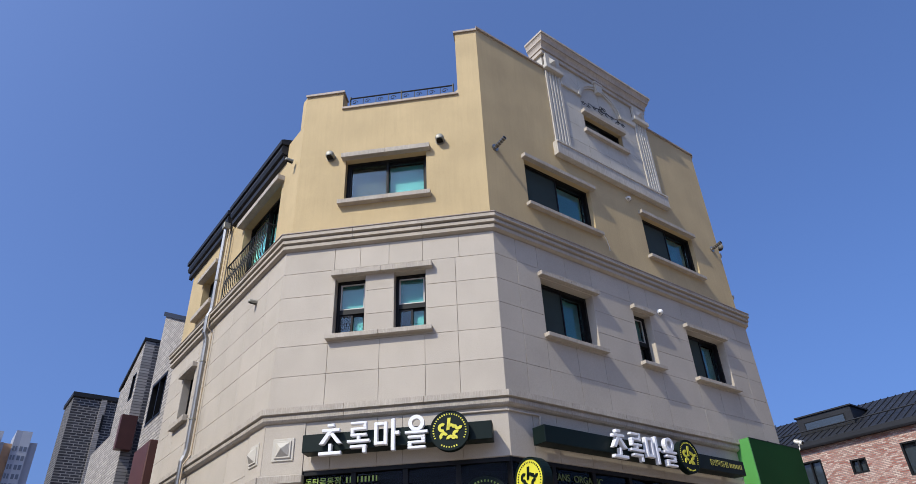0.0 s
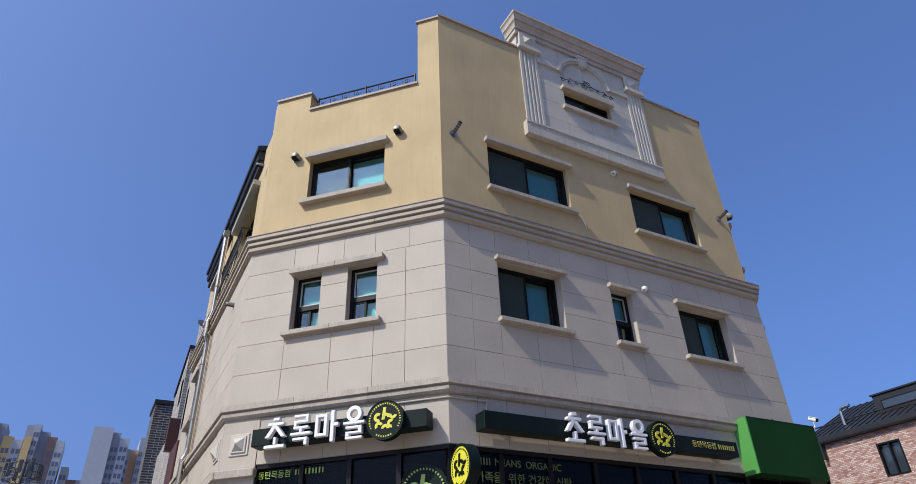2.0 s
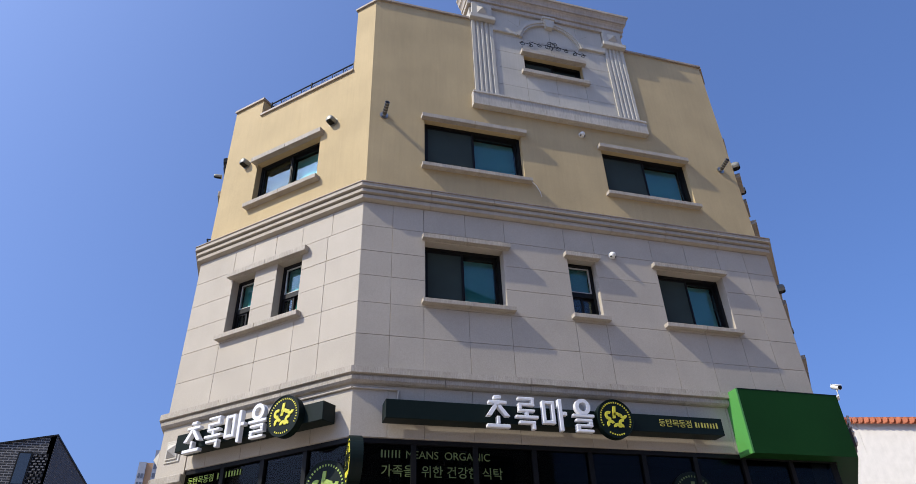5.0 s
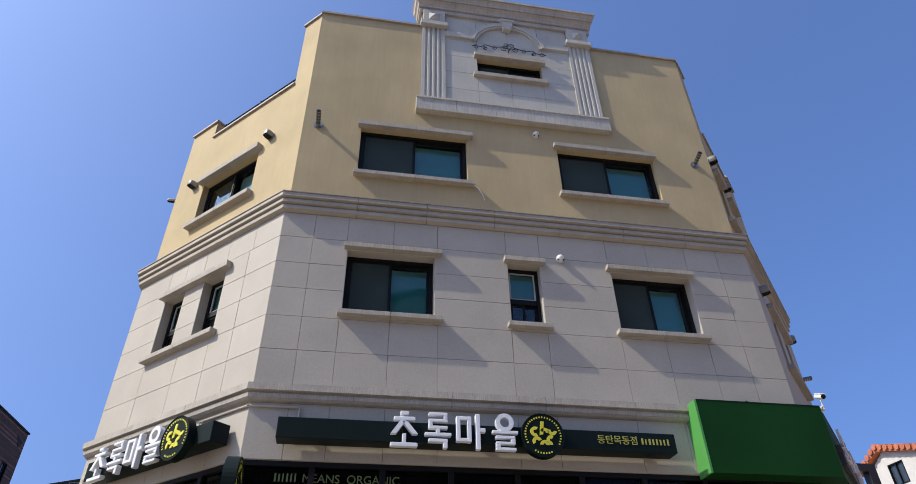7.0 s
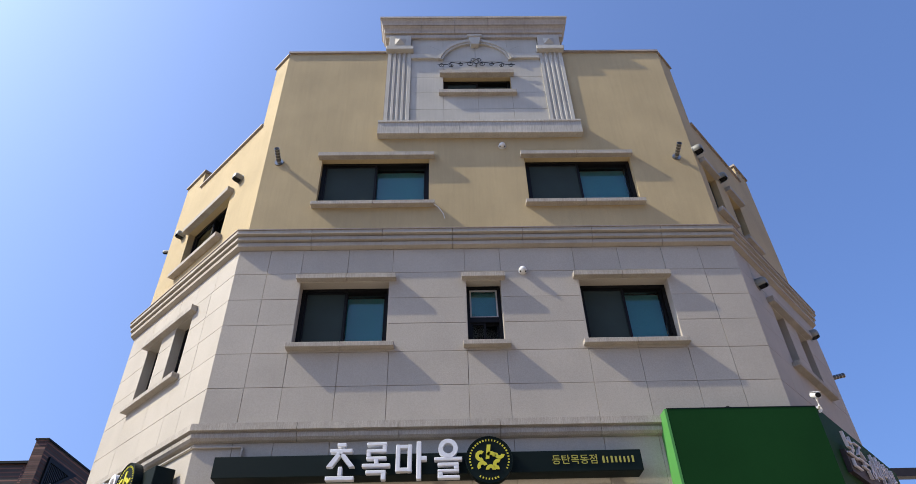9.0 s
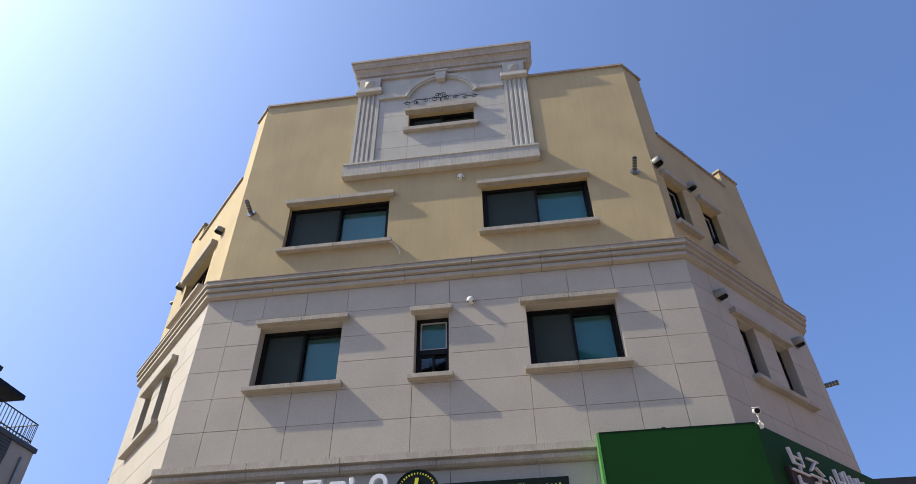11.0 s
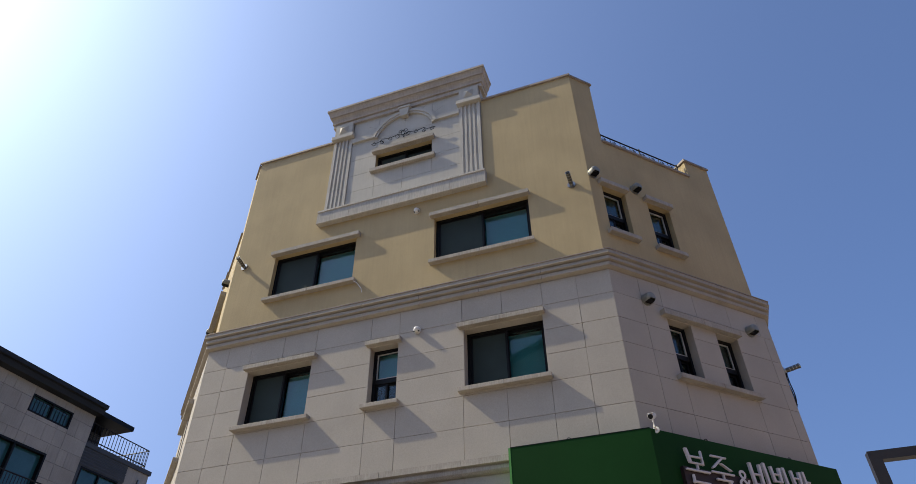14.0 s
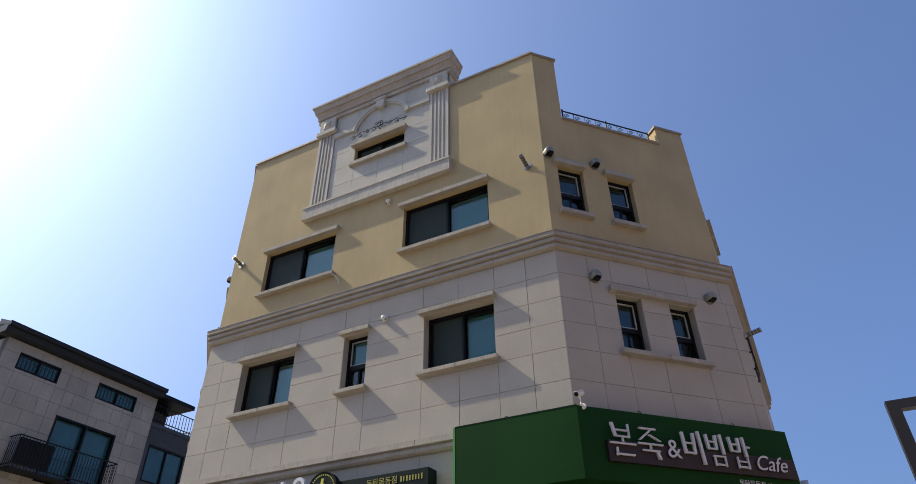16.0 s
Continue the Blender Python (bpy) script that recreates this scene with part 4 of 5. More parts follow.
bars_of_text("number_bars", MB, 10.58 - AX, 10.98 - AX, 4.42, 0.08, 8, -0.301, MUTED, sign_b, 2)
sign_a = store_sign(MA, -2.94, -0.22, 4.46, [-2.66, -2.255, -1.87, -1.43], 0.325, -0.80, "shop name signs", "dark green shop sign, white raised shapes, round yellow emblem")

# round projecting sign on the corner
blade = thing("projecting_sign", "round yellow projecting sign with dark petal shapes and rim", "sign")
MS, MQ = facing(5.64, 6.18, 0, -1), facing(5.64, 6.18, 0, 1)
bm = bmesh.new()
add_ring(bm, 0.0, 3.76, 0.262, 0.288, -0.075, 0.075, MS, 40)
part("rim", bm, DARKGREEN, blade, "dark green metal rim")
emblem(MS, 0.0, 3.76, 0.265, -0.058, blade, YELLOW, DARKGREEN)
emblem(MQ, 0.0, 3.76, 0.265, -0.058, blade, YELLOW, DARKGREEN)
part("bracket", box(-0.40, -0.26, -0.03, 0.03, 3.72, 3.80, MS), BLACK, blade)

# lettering on the shop panes
lettering("pane_lettering", "동탄목동점", 0.118, MA, -2.99, 3.955, 0.062, LIME, shop_a, "lime vinyl branch lettering", "LEFT")
bars_of_text("pane_number_bars", MA, -2.38, -1.89, 3.96, 0.085, 9, 0.064, LIME, shop_a, 5)
emblem(MA, -0.40, 3.56, 0.36, 0.06, shop_a, DARKGREEN, LIME)
# lettering on this front takes the darkened lime, its shade painted in
bars_of_text("pane_word_bars", MB, 0.42, 0.70, 3.92, 0.10, 6, 0.064, LIME_SHADED, shop_b, 6)
lettering("pane_lettering", "MEANS  ORGANIC", 0.14, MB, 0.74, 3.92, 0.062, LIME_SHADED, shop_b, "lime vinyl lettering", "LEFT")
lettering("pane_lettering", "가족을  위한 건강한 식탁", 0.16, MB, 0.42, 3.70, 0.062, LIME_SHADED, shop_b, "lime vinyl lettering", "LEFT")
bars_of_text("pane_small_bars", MB, 0.30, 1.55, 3.52, 0.075, 16, 0.064, LIME_SHADED, shop_b, 7)
emblem(MB, 4.95, 3.52, 0.36, 0.06, shop_b, DARKGREEN, LIME_SHADED)

# green fascia box round the far corner
fascia = thing("green_fascia", "large green metal fascia box wrapping the corner, light green end", "sign")
GX0, GZ0, GZ1, GO = 11.45 - AX, 4.10, 5.07, 0.30
bm = bmesh.new()
kc = math.tan(TURN_C / 2)
mitred(bm, MB, GX0 + 0.03, W, 0, kc, [(0.0, GZ0), (GO, GZ0), (GO, GZ1), (0.0, GZ1)])
part("front_panel", bm, GREEN, fascia)
bm = bmesh.new()
mitred(bm, MC, 0.0, LEN_C - 0.08, kc, 0, [(0.0, GZ0), (GO, GZ0), (GO, GZ1), (0.0, GZ1)])
part("side_panel", bm, GREEN, fascia)
part("end_panel", box(GX0, GX0 + 0.03, -GO - 0.003, 0.0, GZ0 - 0.003, GZ1 + 0.003, MB), LIGHTGREEN, fascia, "bright light green end panel")
part("trim_edge", box(GX0 + 0.03, W + GO * kc, -GO - 0.004, -GO + 0.02, GZ1, GZ1 + 0.012, MB), DARKGREEN, fascia)
for x, m in ((12.28 - AX, MB), (0.9, MC), (2.5, MC)):
    bm = bmesh.new()
    add_tube(bm, [(x + 0.03 * math.cos(a * 0.52), -GO + 0.06, GZ1 + 0.02 + 0.03 * math.sin(a * 0.52)) for a in range(13)], 0.006, 6, m)
    part("lifting_eye", bm, IRON, fascia)
cafe = thing("restaurant_sign", "pale raised sign shapes over a maroon bar on green fascia", "sign")
part("maroon_bar", box(0.24, 3.32, -GO - 0.06, -GO, 4.34, 4.62, MC), MAROON, cafe, "dark maroon backing bar")
gx = [(0.26, 0.40, 4, 0.44), (0.69, 0.40, 5, 0.44), (1.42, 0.35, 6, 0.46), (1.82, 0.33, 7, 0.45), (2.21, 0.33, 8, 0.45)]
for x, w, k, h in gx:
    bm = bmesh.new()
    strokes(bm, MC, x, 4.41, w, h, k, -GO - 0.10, -GO - 0.065)
    part("letter_shape", bm, PINKISH, cafe, "pale raised sign shape")
lettering("ampersand", "&", 0.36, MC, 1.25, 4.46, -GO - 0.09, PINKISH, cafe, "pale raised ampersand")
lettering("small_word", "Cafe", 0.30, MC, 2.86, 4.42, -GO - 0.09, PINKISH, cafe, "pale slanted raised lettering", slant=0.35)
lettering("branch_name", "동탄목동점", 0.10, MC, 2.30, 4.20, -GO - 0.006, PINKISH, cafe, "small pale branch lettering", "LEFT")
bars_of_text("number_bars", MC, 2.80, 3.18, 4.20, 0.07, 8, -GO - 0.001, PINKISH, cafe, 9)


# ---- small fittings ----
def security_camera(m, x, y, z, yaw, group="security cameras", label="white bullet security camera on a cream bracket"):
    c = thing("security_camera", label, "camera", group=group, at=m @ Vector((x, y, z)))
    k = m @ Matrix.Translation((x, y, z)) @ Matrix.Rotation(radians(yaw), 4, "Z") @ Matrix.Scale(0.78, 4)
    part("mount", tube([(0, 0, 0), (0, -0.03, 0)], 0.055, 14, k), WHITEMETAL, c)
    part("arm", tube([(0, -0.02, 0.0), (0.0, -0.09, 0.03), (0.0, -0.10, 0.13), (0.0, -0.10, 0.17)], 0.018, 8, k), WHITEMETAL, c)
    h = k @ Matrix.Translation((0, -0.10, 0.21)) @ Matrix.Rotation(radians(24), 4, "X")
    bm = bmesh.new()
    add_tube(bm, [(0, 0.11, 0), (0, 0.10, 0), (0, -0.12, 0), (0, -0.13, 0)], [0.045, 0.052, 0.052, 0.048], 14, h)
    part("body", bm, WHITEMETAL, c)
    part("sun_shield", box(-0.052, 0.052, -0.13, 0.10, 0.048, 0.056, h, 0.003), WHITEMETAL, c)
    part("lens", tube([(0, -0.128, 0), (0, -0.136, 0)], 0.042, 14, h), BLACK, c, "black lens")
    return c


def hood_vent(m, x, z, r=0.085):
    """A rounded metal hood, mouth turned down; a black plate paints the mouth's shade."""
    v = thing("vent_hood", "grey metal wall vent with a downward hood", "vent", group="wall vents", at=m @ Vector((x, 0, z)))
    k = m @ Matrix.Translation((x, 0, z))
    part("flange", tube([(0, 0.0, 0), (0, -0.010, 0)], r * 1.12, 18, k), VENT, v)
    bm = bmesh.new()
    loops = []
    for y, f in ((-0.008, 1.0), (-0.075, 1.0), (-0.115, 0.95), (-0.14, 0.82), (-0.152, 0.60)):
        row = [(r * f * math.cos(radians(a)), r * f * math.sin(radians(a))) for a in range(-45, 226, 15)]
        loops.append([bm.verts.new(k @ Vector((px, y, pz))) for px, pz in row])
    for a, b in zip(loops, loops[1:]):
        for q in range(len(a) - 1):
            bm.faces.new((a[q], a[q + 1], b[q + 1], b[q]))
    bm.faces.new(loops[-1])
    part("hood", bm, VENT, v, smooth=True)
    # solid black plate in place of the shade inside the hood
    part("mouth", box(-r * 0.66, r * 0.66, -0.12, -0.02, -r * 0.66, -r * 0.60, k), BLACK, v, "black plate painting the shaded mouth")
    return v


def dome_vent(m, x, z):
    v = thing("round_vent", "small white round vent cap on the wall", "vent", group="round vent caps", at=m @ Vector((x, 0, z)))
    k = m @ Matrix.Translation((x, 0, z))
    part("ring", tube([(0, 0.0, 0), (0, -0.02, 0)], 0.065, 18, k), WHITEMETAL, v)
    part("dome", tube([(0, -0.02, 0), (0, -0.05, 0), (0, -0.075, 0), (0, -0.088, 0)], [0.06, 0.055, 0.04, 0.015], 18, k), WHITEMETAL, v, smooth=True)
    # solid black strip in place of the shade in the slot
    part("slot", box(-0.05, 0.05, -0.058, -0.03, -0.045, -0.03, k), BLACK, v)
    return v


def wall_spotlight(m, x, z, lean):
    """A slim ringed floodlight tube standing out from a round wall plate and tilted up."""
    s = thing("wall_spotlight", "slim dark steel tube floodlight on a round wall plate", "lamp", group="wall floodlights", at=m @ Vector((x, 0, z)))
    k = m @ Matrix.Translation((x, 0, z))
    part("wall_plate", tube([(0, 0.0, 0), (0, -0.022, 0)], 0.075, 18, k), STEEL, s)
    part("collar", tube([(0, -0.02, 0), (lean * 0.004, -0.06, 0.006)], 0.034, 12, k), STEEL, s)
    part("barrel", tube([(lean * 0.004, -0.05, 0.005), (lean * 0.03, -0.27, 0.055)], 0.040, 14, k), DARKSTEEL, s)
    for f in (0.25, 0.5, 0.75):
        y = -0.05 - 0.22 * f
        part("ring", tube([(lean * (0.004 + 0.026 * f), y, 0.005 + 0.05 * f), (lean * (0.004 + 0.026 * f), y - 0.012, 0.008 + 0.05 * f)], 0.044, 14, k), STEEL, s)
    part("lens_rim", tube([(lean * 0.03, -0.27, 0.055), (lean * 0.031, -0.285, 0.058)], 0.046, 14, k), STEEL, s)
    part("lens", tube([(lean * 0.031, -0.285, 0.058), (lean * 0.032, -0.289, 0.059)], 0.038, 14, k), BLACK, s)
    return s


security_camera(MC, -0.02, -GO, 5.06, -58)
for x, z in ((-2.99, 9.98), (-0.86, 10.06)):
    hood_vent(MA3, x, z)
for x, z in ((0.12, 10.14), (1.10, 10.14)):
    hood_vent(MC3, x, z, 0.095)
for x, z in ((0.66, 7.46), (2.93, 7.47)):
    hood_vent(MC, x, z, 0.095)
dome_vent(MB3, 9.80 - AX, 10.24)
dome_vent(MB, 9.92 - AX, 7.44)
for y, z in ((-1.2, 7.42), (-0.25, 10.1)):
    hood_vent(MD, y, z, 0.045)
wall_spotlight(MB3, 5.90 - AX, 9.88, 0.3)
wall_spotlight(MB3, 12.86 - AX, 9.93, -0.3)
wall_spotlight(ME, 0.12, 6.90, 0.0)

# white conduit under the low cornice down to the sign
conduit = thing("wall_conduit", "thin cream conduit under the stone band, turning down", "pipe")
part("pipe_run", tube([(0.0, -0.02, 4.80), (0.60, -0.02, 4.80), (0.62, -0.02, 4.78), (0.60, -0.02, 4.55)], 0.014, 8, MB), STONE, conduit)
part("pipe_run", tube([(-0.95, -0.02, 4.73), (-0.93, -0.02, 4.80), (-0.9, -0.02, 4.80), (0.0, -0.02, 4.80)], 0.014, 8, MA), STONE, conduit)


# iron scroll work
def scroll(bm, m, cx, cz, r, turn, y, thick, hand=1, turns=1.25):
    pts = []
    for i in range(22):
        a = radians(turn) + hand * i / 21 * turns * math.tau
        rr = r * (1 - 0.8 * i / 21)
        pts.append((cx + rr * math.cos(a), y, cz + rr * math.sin(a)))
    add_tube(bm, pts, thick, 5, m)


orn = thing("iron_scroll_ornament", "black wrought iron scroll ornament over the top window", "ornament")
oz, oy = 12.54, -0.03
for h in (-1, 1):
    c = AXC
    for dx, r, turn in ((0.10, 0.075, 90), (0.27, 0.06, 90), (0.45, 0.06, 80), (0.62, 0.065, 100)):
        bm = bmesh.new()
        scroll(bm, MB, c + h * dx * 1.1, oz - 0.02 + 0.03 * math.sin(dx * 9), r, turn if h > 0 else 180 - turn, oy, 0.007, -h)
        part("scroll", bm, IRON, orn)
    part("wavy_bar", tube([(c, oy, oz + 0.02), (c + h * 0.13, oy, oz + 0.06), (c + h * 0.33, oy, oz + 0.02), (c + h * 0.50, oy, oz + 0.06), (c + h * 0.57, oy, oz - 0.01), (c + h * 0.77, oy, oz - 0.02)], 0.008, 5, MB), IRON, orn)
    bm = bmesh.new()
    scroll(bm, MB, c + h * 0.06, oz + 0.13, 0.065, 200 if h > 0 else -20, oy, 0.008, -h)
    add_tube(bm, [(c, oy, oz), (c + h * 0.05, oy, oz + 0.07), (c + h * 0.02, oy, oz + 0.16)], 0.008, 5, MB)
    part("heart_half", bm, IRON, orn)
for dx in (-0.5, 0.0, 0.5):
    part("fixing_pin", tube([(AXC + dx, oy, oz), (AXC + dx, 0.035, oz)], 0.010, 6, MB), IRON, orn)


def parapet_rail(m, x0, x1, z, inset):
    rl = thing("roof_railing", "black wrought iron railing with scrolls on the parapet", "railing", group="roof railings")
    for dz in (0.04, 0.36):
        part("rail", tube([(x0, inset, z + dz), (x1, inset, z + dz)], 0.016, 6, m), IRON, rl)
    n = round((x1 - x0) / 0.26)
    for i in range(n + 1):
        x = x0 + (x1 - x0) * i / n
        part("post" if i in (0, n // 2, n) else "baluster", tube([(x, inset, z), (x, inset, z + (0.40 if i in (0, n // 2, n) else 0.36))], 0.018 if i in (0, n // 2, n) else 0.008, 6, m), IRON, rl)
        if i < n:
            bm = bmesh.new()
            c = x + (x1 - x0) / n / 2
            scroll(bm, m, c - 0.045, z + 0.25, 0.06, 0, inset, 0.007, 1)
            scroll(bm, m, c + 0.045, z + 0.14, 0.06, 180, inset, 0.007, 1)
            part("scroll", bm, IRON, rl)
    return rl


parapet_rail(MA3, -2.72, -0.58, 11.235, 0.12)
parapet_rail(MC3, 0.66, 2.68, 11.26, 0.12)


def bow_balcony(m, x0, x1, z0, z1, out=0.34, lattice=False):
    bl = thing("iron_balcony", "black wrought iron bowed window balcony", "balcony", group="iron window balconies")
    for z, o in ((z1, out * 0.72), (z0, out * 0.45)):
        part("rail", tube([(x0, 0.0, z), (x0, -o, z), (x1, -o, z), (x1, 0.0, z)], 0.018, 6, m), IRON, bl)
    n = round((x1 - x0) / 0.11)
    for i in range(n + 1):
        x = x0 + (x1 - x0) * i / n
        pts = []
        for k in range(9):
            f = k / 8
            o = out * (0.45 + 0.27 * f + 0.45 * math.sin(math.pi * min(1, f * 1.35)) * (1 - f))
            pts.append((x, -o, z0 + (z1 - z0) * f))
        part("baluster", tube(pts, 0.010, 5, m), IRON, bl)
    return bl


bow_balcony(MD3, -3.0, -0.9, 8.20, 8.98, 0.26)
bow_balcony(ME, 0.15, 0.75, 6.30, 6.86, 0.07)

# dark metal eaves, roof strip and downpipe on the street side
eave = thing("roof_eaves", "dark charcoal metal roof edge with box gutter", "roof")
for p, q in ((-6.85, -3.80), (-3.70, -0.72)):
    bm = bmesh.new()
    mitred(bm, MD3, p, q, 0, 0, [(-0.3, 10.98), (0.10, 10.86), (0.17, 10.86), (0.18, 10.95), (0.13, 10.98), (-0.3, 11.12)])
    part("roof_sheet", bm, ROOFMETAL, eave)
    bm = bmesh.new()
    mitred(bm, MD3, p + 0.05, q - 0.02, 0, 0, [(0.0, 10.84), (0.13, 10.84), (0.15, 10.72), (0.12, 10.64), (0.04, 10.62), (0.0, 10.66)])
    part("gutter", bm, ROOFMETAL, eave)
    bm = bmesh.new()
    mitred(bm, MD3, p + 0.05, q - 0.02, 0, 0, [(0.0, 10.60), (0.08, 10.58), (0.08, 10.46), (0.0, 10.44)])
    part("fascia_board", bm, ROOFMETAL, eave)
dp = thing("downpipe", "shiny galvanised downpipe with bends and wall clips", "pipe")
part("hopper", box(-3.82, -3.68, -0.17, -0.02, 10.38, 10.54, MD, 0.01), VENT, dp)
part("pipe", tube([(-3.75, -0.09, 10.4), (-3.75, -0.09, 8.32), (-3.75, -0.11, 8.22), (-3.75, -0.15, 8.12), (-3.75, -0.15, 7.75), (-3.75, -0.10, 7.62), (-3.75, -0.09, 7.5), (-3.75, -0.09, 5.32), (-3.75, -0.11, 5.2), (-3.75, -0.15, 5.1), (-3.75, -0.15, 4.7), (-3.75, -0.15, 0.1)], 0.052, 12, MD), PIPE, dp)
for z in (9.0, 7.1, 5.9, 4.2):
    part("clip", tube([(-3.75, -0.09, z), (-3.75, -0.09, z + 0.03)], 0.06, 12, MD), VENT, dp)
    part("clip_stem", box(-3.76, -3.74, -0.09, 0.0, z, z + 0.02, MD), VENT, dp)
part("thin_cable", tube([(-3.58, -0.05, 10.3), (-3.58, -0.05, 8.2), (-3.58, -0.16, 8.1), (-3.58, -0.16, 7.8), (-3.58, -0.05, 7.7), (-3.58, -0.05, 5.2), (-3.58, -0.16, 5.0), (-3.58, -0.16, 3.0)], 0.016, 6, MD), material("tan_cable", (0.42, 0.33, 0.22), 0.6), dp)

# pilaster with plaque at the street end of the shop storey
for m, p, q, cx in ((MA, -LEN_A, -3.02, -3.33), (MD, -0.62, 0.0, -0.31)):
    part("corner_pier", box(p, q, -0.012, 0.2, 3.95, 4.855, m), STONE, house)
    part("corner_pier", box(p, q, 0.0, 0.2, 0.0, 3.95, m), STONE, house)
    part("pier_cap", box(p - 0.01, q + 0.03, -0.085, 0.02, 3.98, 4.10, m, 0.01), GRANITE, house)
    for i in range(4):
        x = p + 0.14 + i * (q - p - 0.2) / 4
        part("flute_rib", box(x, x + 0.05, -0.03, 0.01, 0.3, 3.86, m, 0.006), STONE, house)
    for r, o in ((0.165, 0.03), (0.125, 0.05)):
        part("plaque", box(cx - r, cx + r, -o, 0.0, 4.47 - r, 4.47 + r, m, 0.008), PLASTER, house)
    bm = bmesh.new()
    h = 0.10
    ring = [bm.verts.new(m @ Vector(c)) for c in ((cx - h, -0.05, 4.47 - h), (cx + h, -0.05, 4.47 - h), (cx + h, -0.05, 4.47 + h), (cx - h, -0.05, 4.47 + h))]
    tip = bm.verts.new(m @ Vector((cx, -0.13, 4.47)))
    for i in range(4):
        bm.faces.new((ring[i], ring[(i + 1) % 4], tip))
    bm.faces.new(ring)
    part("pyramid_boss", bm, PLASTER, house)


# ---- neighbours ----
def flat_window(m, x0, x1, z0, z1, parent, recess=0.12, frame=0.05, split=True, bars=False, glass=FARGLASS):
    """A framed window set into a neighbour's wall, proud frame and recessed glass."""
    bm = bmesh.new()
    frame_bars(bm, m, x0, x1, z0, z1, frame, -0.01, recess)
    if split:
        add_box(bm, (x0 + x1) / 2 - frame / 2, (x0 + x1) / 2 + frame / 2, 0.0, recess, z0 + frame, z1 - frame, m)
    win = part("window", bm, BLACK, parent, "dark framed window")
    part("pane", box(x0 + frame, x1 - frame, recess - 0.04, recess - 0.03, z0 + frame, z1 - frame, m), glass, win)
    if bars:
        n = max(3, round((x1 - x0) / 0.14))
        for i in range(1, n):
            x = x0 + (x1 - x0) * i / n
            part("guard_bar", tube([(x, -0.03, z0 + 0.03), (x, -0.03, z0 + (z1 - z0) * 0.75)], 0.012, 5, m), IRON, win)
        part("guard_rail", tube([(x0, -0.03, z0 + (z1 - z0) * 0.75), (x1, -0.03, z0 + (z1 - z0) * 0.75)], 0.014, 5, m), IRON, win)
    return win


def block_walls(parent, x0, x1, y0, y1, z0, z1, mats, holes=None, name="wall"):
    """Four walls of a plain block; mats for west, south, east, north; holes per side as in wall()."""
    holes = holes or {}
    t = 0.25
    sides = {"w": (facing(x0, y1, 0, -1), y1 - y0), "s": (facing(x0 + t, y0, 1, 0), x1 - x0 - 2 * t), "e": (facing(x1, y0, 0, 1), y1 - y0), "n": (facing(x1 - t, y1, -1, 0), x1 - x0 - 2 * t)}
    for k, mat in zip("wsen", mats):
        m, n = sides[k]
        bm = bmesh.new()
        wall(bm, m, 0.0, n, z0, z1, holes.get(k, []), 0.0, t)
        part(name, bm, mat, parent)
    # filler core, near-black to paint the unlit inside
    part("inner_dark", box(x0 + t, x1 - t, y0 + t, y1 - t, z0, z1 - 0.3), ROOM_SHADE, parent)
    return sides


# grey granite house across the side street
gh = thing("granite_house", "grey granite clad house with dark sloping eaves and iron balcony", "house")
GXW, GY0, GY1, GZ = -6.75, 8.60, 14.95, 12.15
gm = facing(GXW, GY0, 0, 1)
ghole = [(0.55, 2.10, 11.21, 11.79), (3.66, 5.40, 11.25, 11.86), (2.50, 4.98, 7.95, 10.20)]
bm = bmesh.new()
wall(bm, gm, 0.0, GY1 - GY0, 0.0, GZ, ghole, 0.03, 0.3)
part("wall", bm, GREYJOINT, gh)
gs = facing(GXW - 6, GY0, 1, 0)
part("wall", box(0, 5.69, 0.0, 0.3, 0.0, GZ, gs), GREYSTONE, gh)
part("wall", box(GXW - 6, GXW - 5.7, GY0, GY1, 0, GZ), GREYSTONE, gh)
part("inner_dark", box(GXW - 5.7, GXW - 0.35, GY0 + 0.3, GY1, 0, GZ - 0.2), ROOM_SHADE, gh)
gcols = [0.0, 0.55, 1.32, 2.10, 2.88, 3.66, 4.53, 5.40, GY1 - GY0]
grows = [0.02, 0.6, 1.2, 1.8, 2.4, 3.0, 3.6, 4.2, 4.8, 5.4, 6.0, 6.6, 7.2, 7.8, 8.35, 8.9, 9.45, 10.0, 10.55, 11.1, 11.7, GZ]
for r, (z0, z1) in enumerate(zip(grows, grows[1:])):
    shift = 0.36 if r % 2 else 0.0
    cols = sorted({0.0, GY1 - GY0, *[c + shift for c in gcols[1:-1]], *[h[i] for h in ghole for i in (0, 1)]})
    for p, q in zip(cols, cols[1:]):
        zs = sorted({z0, z1, *[h[i] for h in ghole for i in (2, 3) if z0 < h[i] < z1 and h[0] < (p + q) / 2 < h[1]]})
        for a, c in zip(zs, zs[1:]):
            if any(h[0] < (p + q) / 2 < h[1] and h[2] < (a + c) / 2 < h[3] for h in ghole):
                continue
            part("granite_slab", box(p + 0.005, q - 0.005, 0.0, 0.032, a + 0.005, c - 0.005, gm), GREYSTONE, gh)
flat_window(gm, *ghole[0], gh, bars=True, glass=TEALGLASS)
flat_window(gm, *ghole[1], gh, bars=True, glass=TEALGLASS)
flat_window(gm, *ghole[2], gh, recess=0.2, frame=0.07, glass=TEALGLASS)
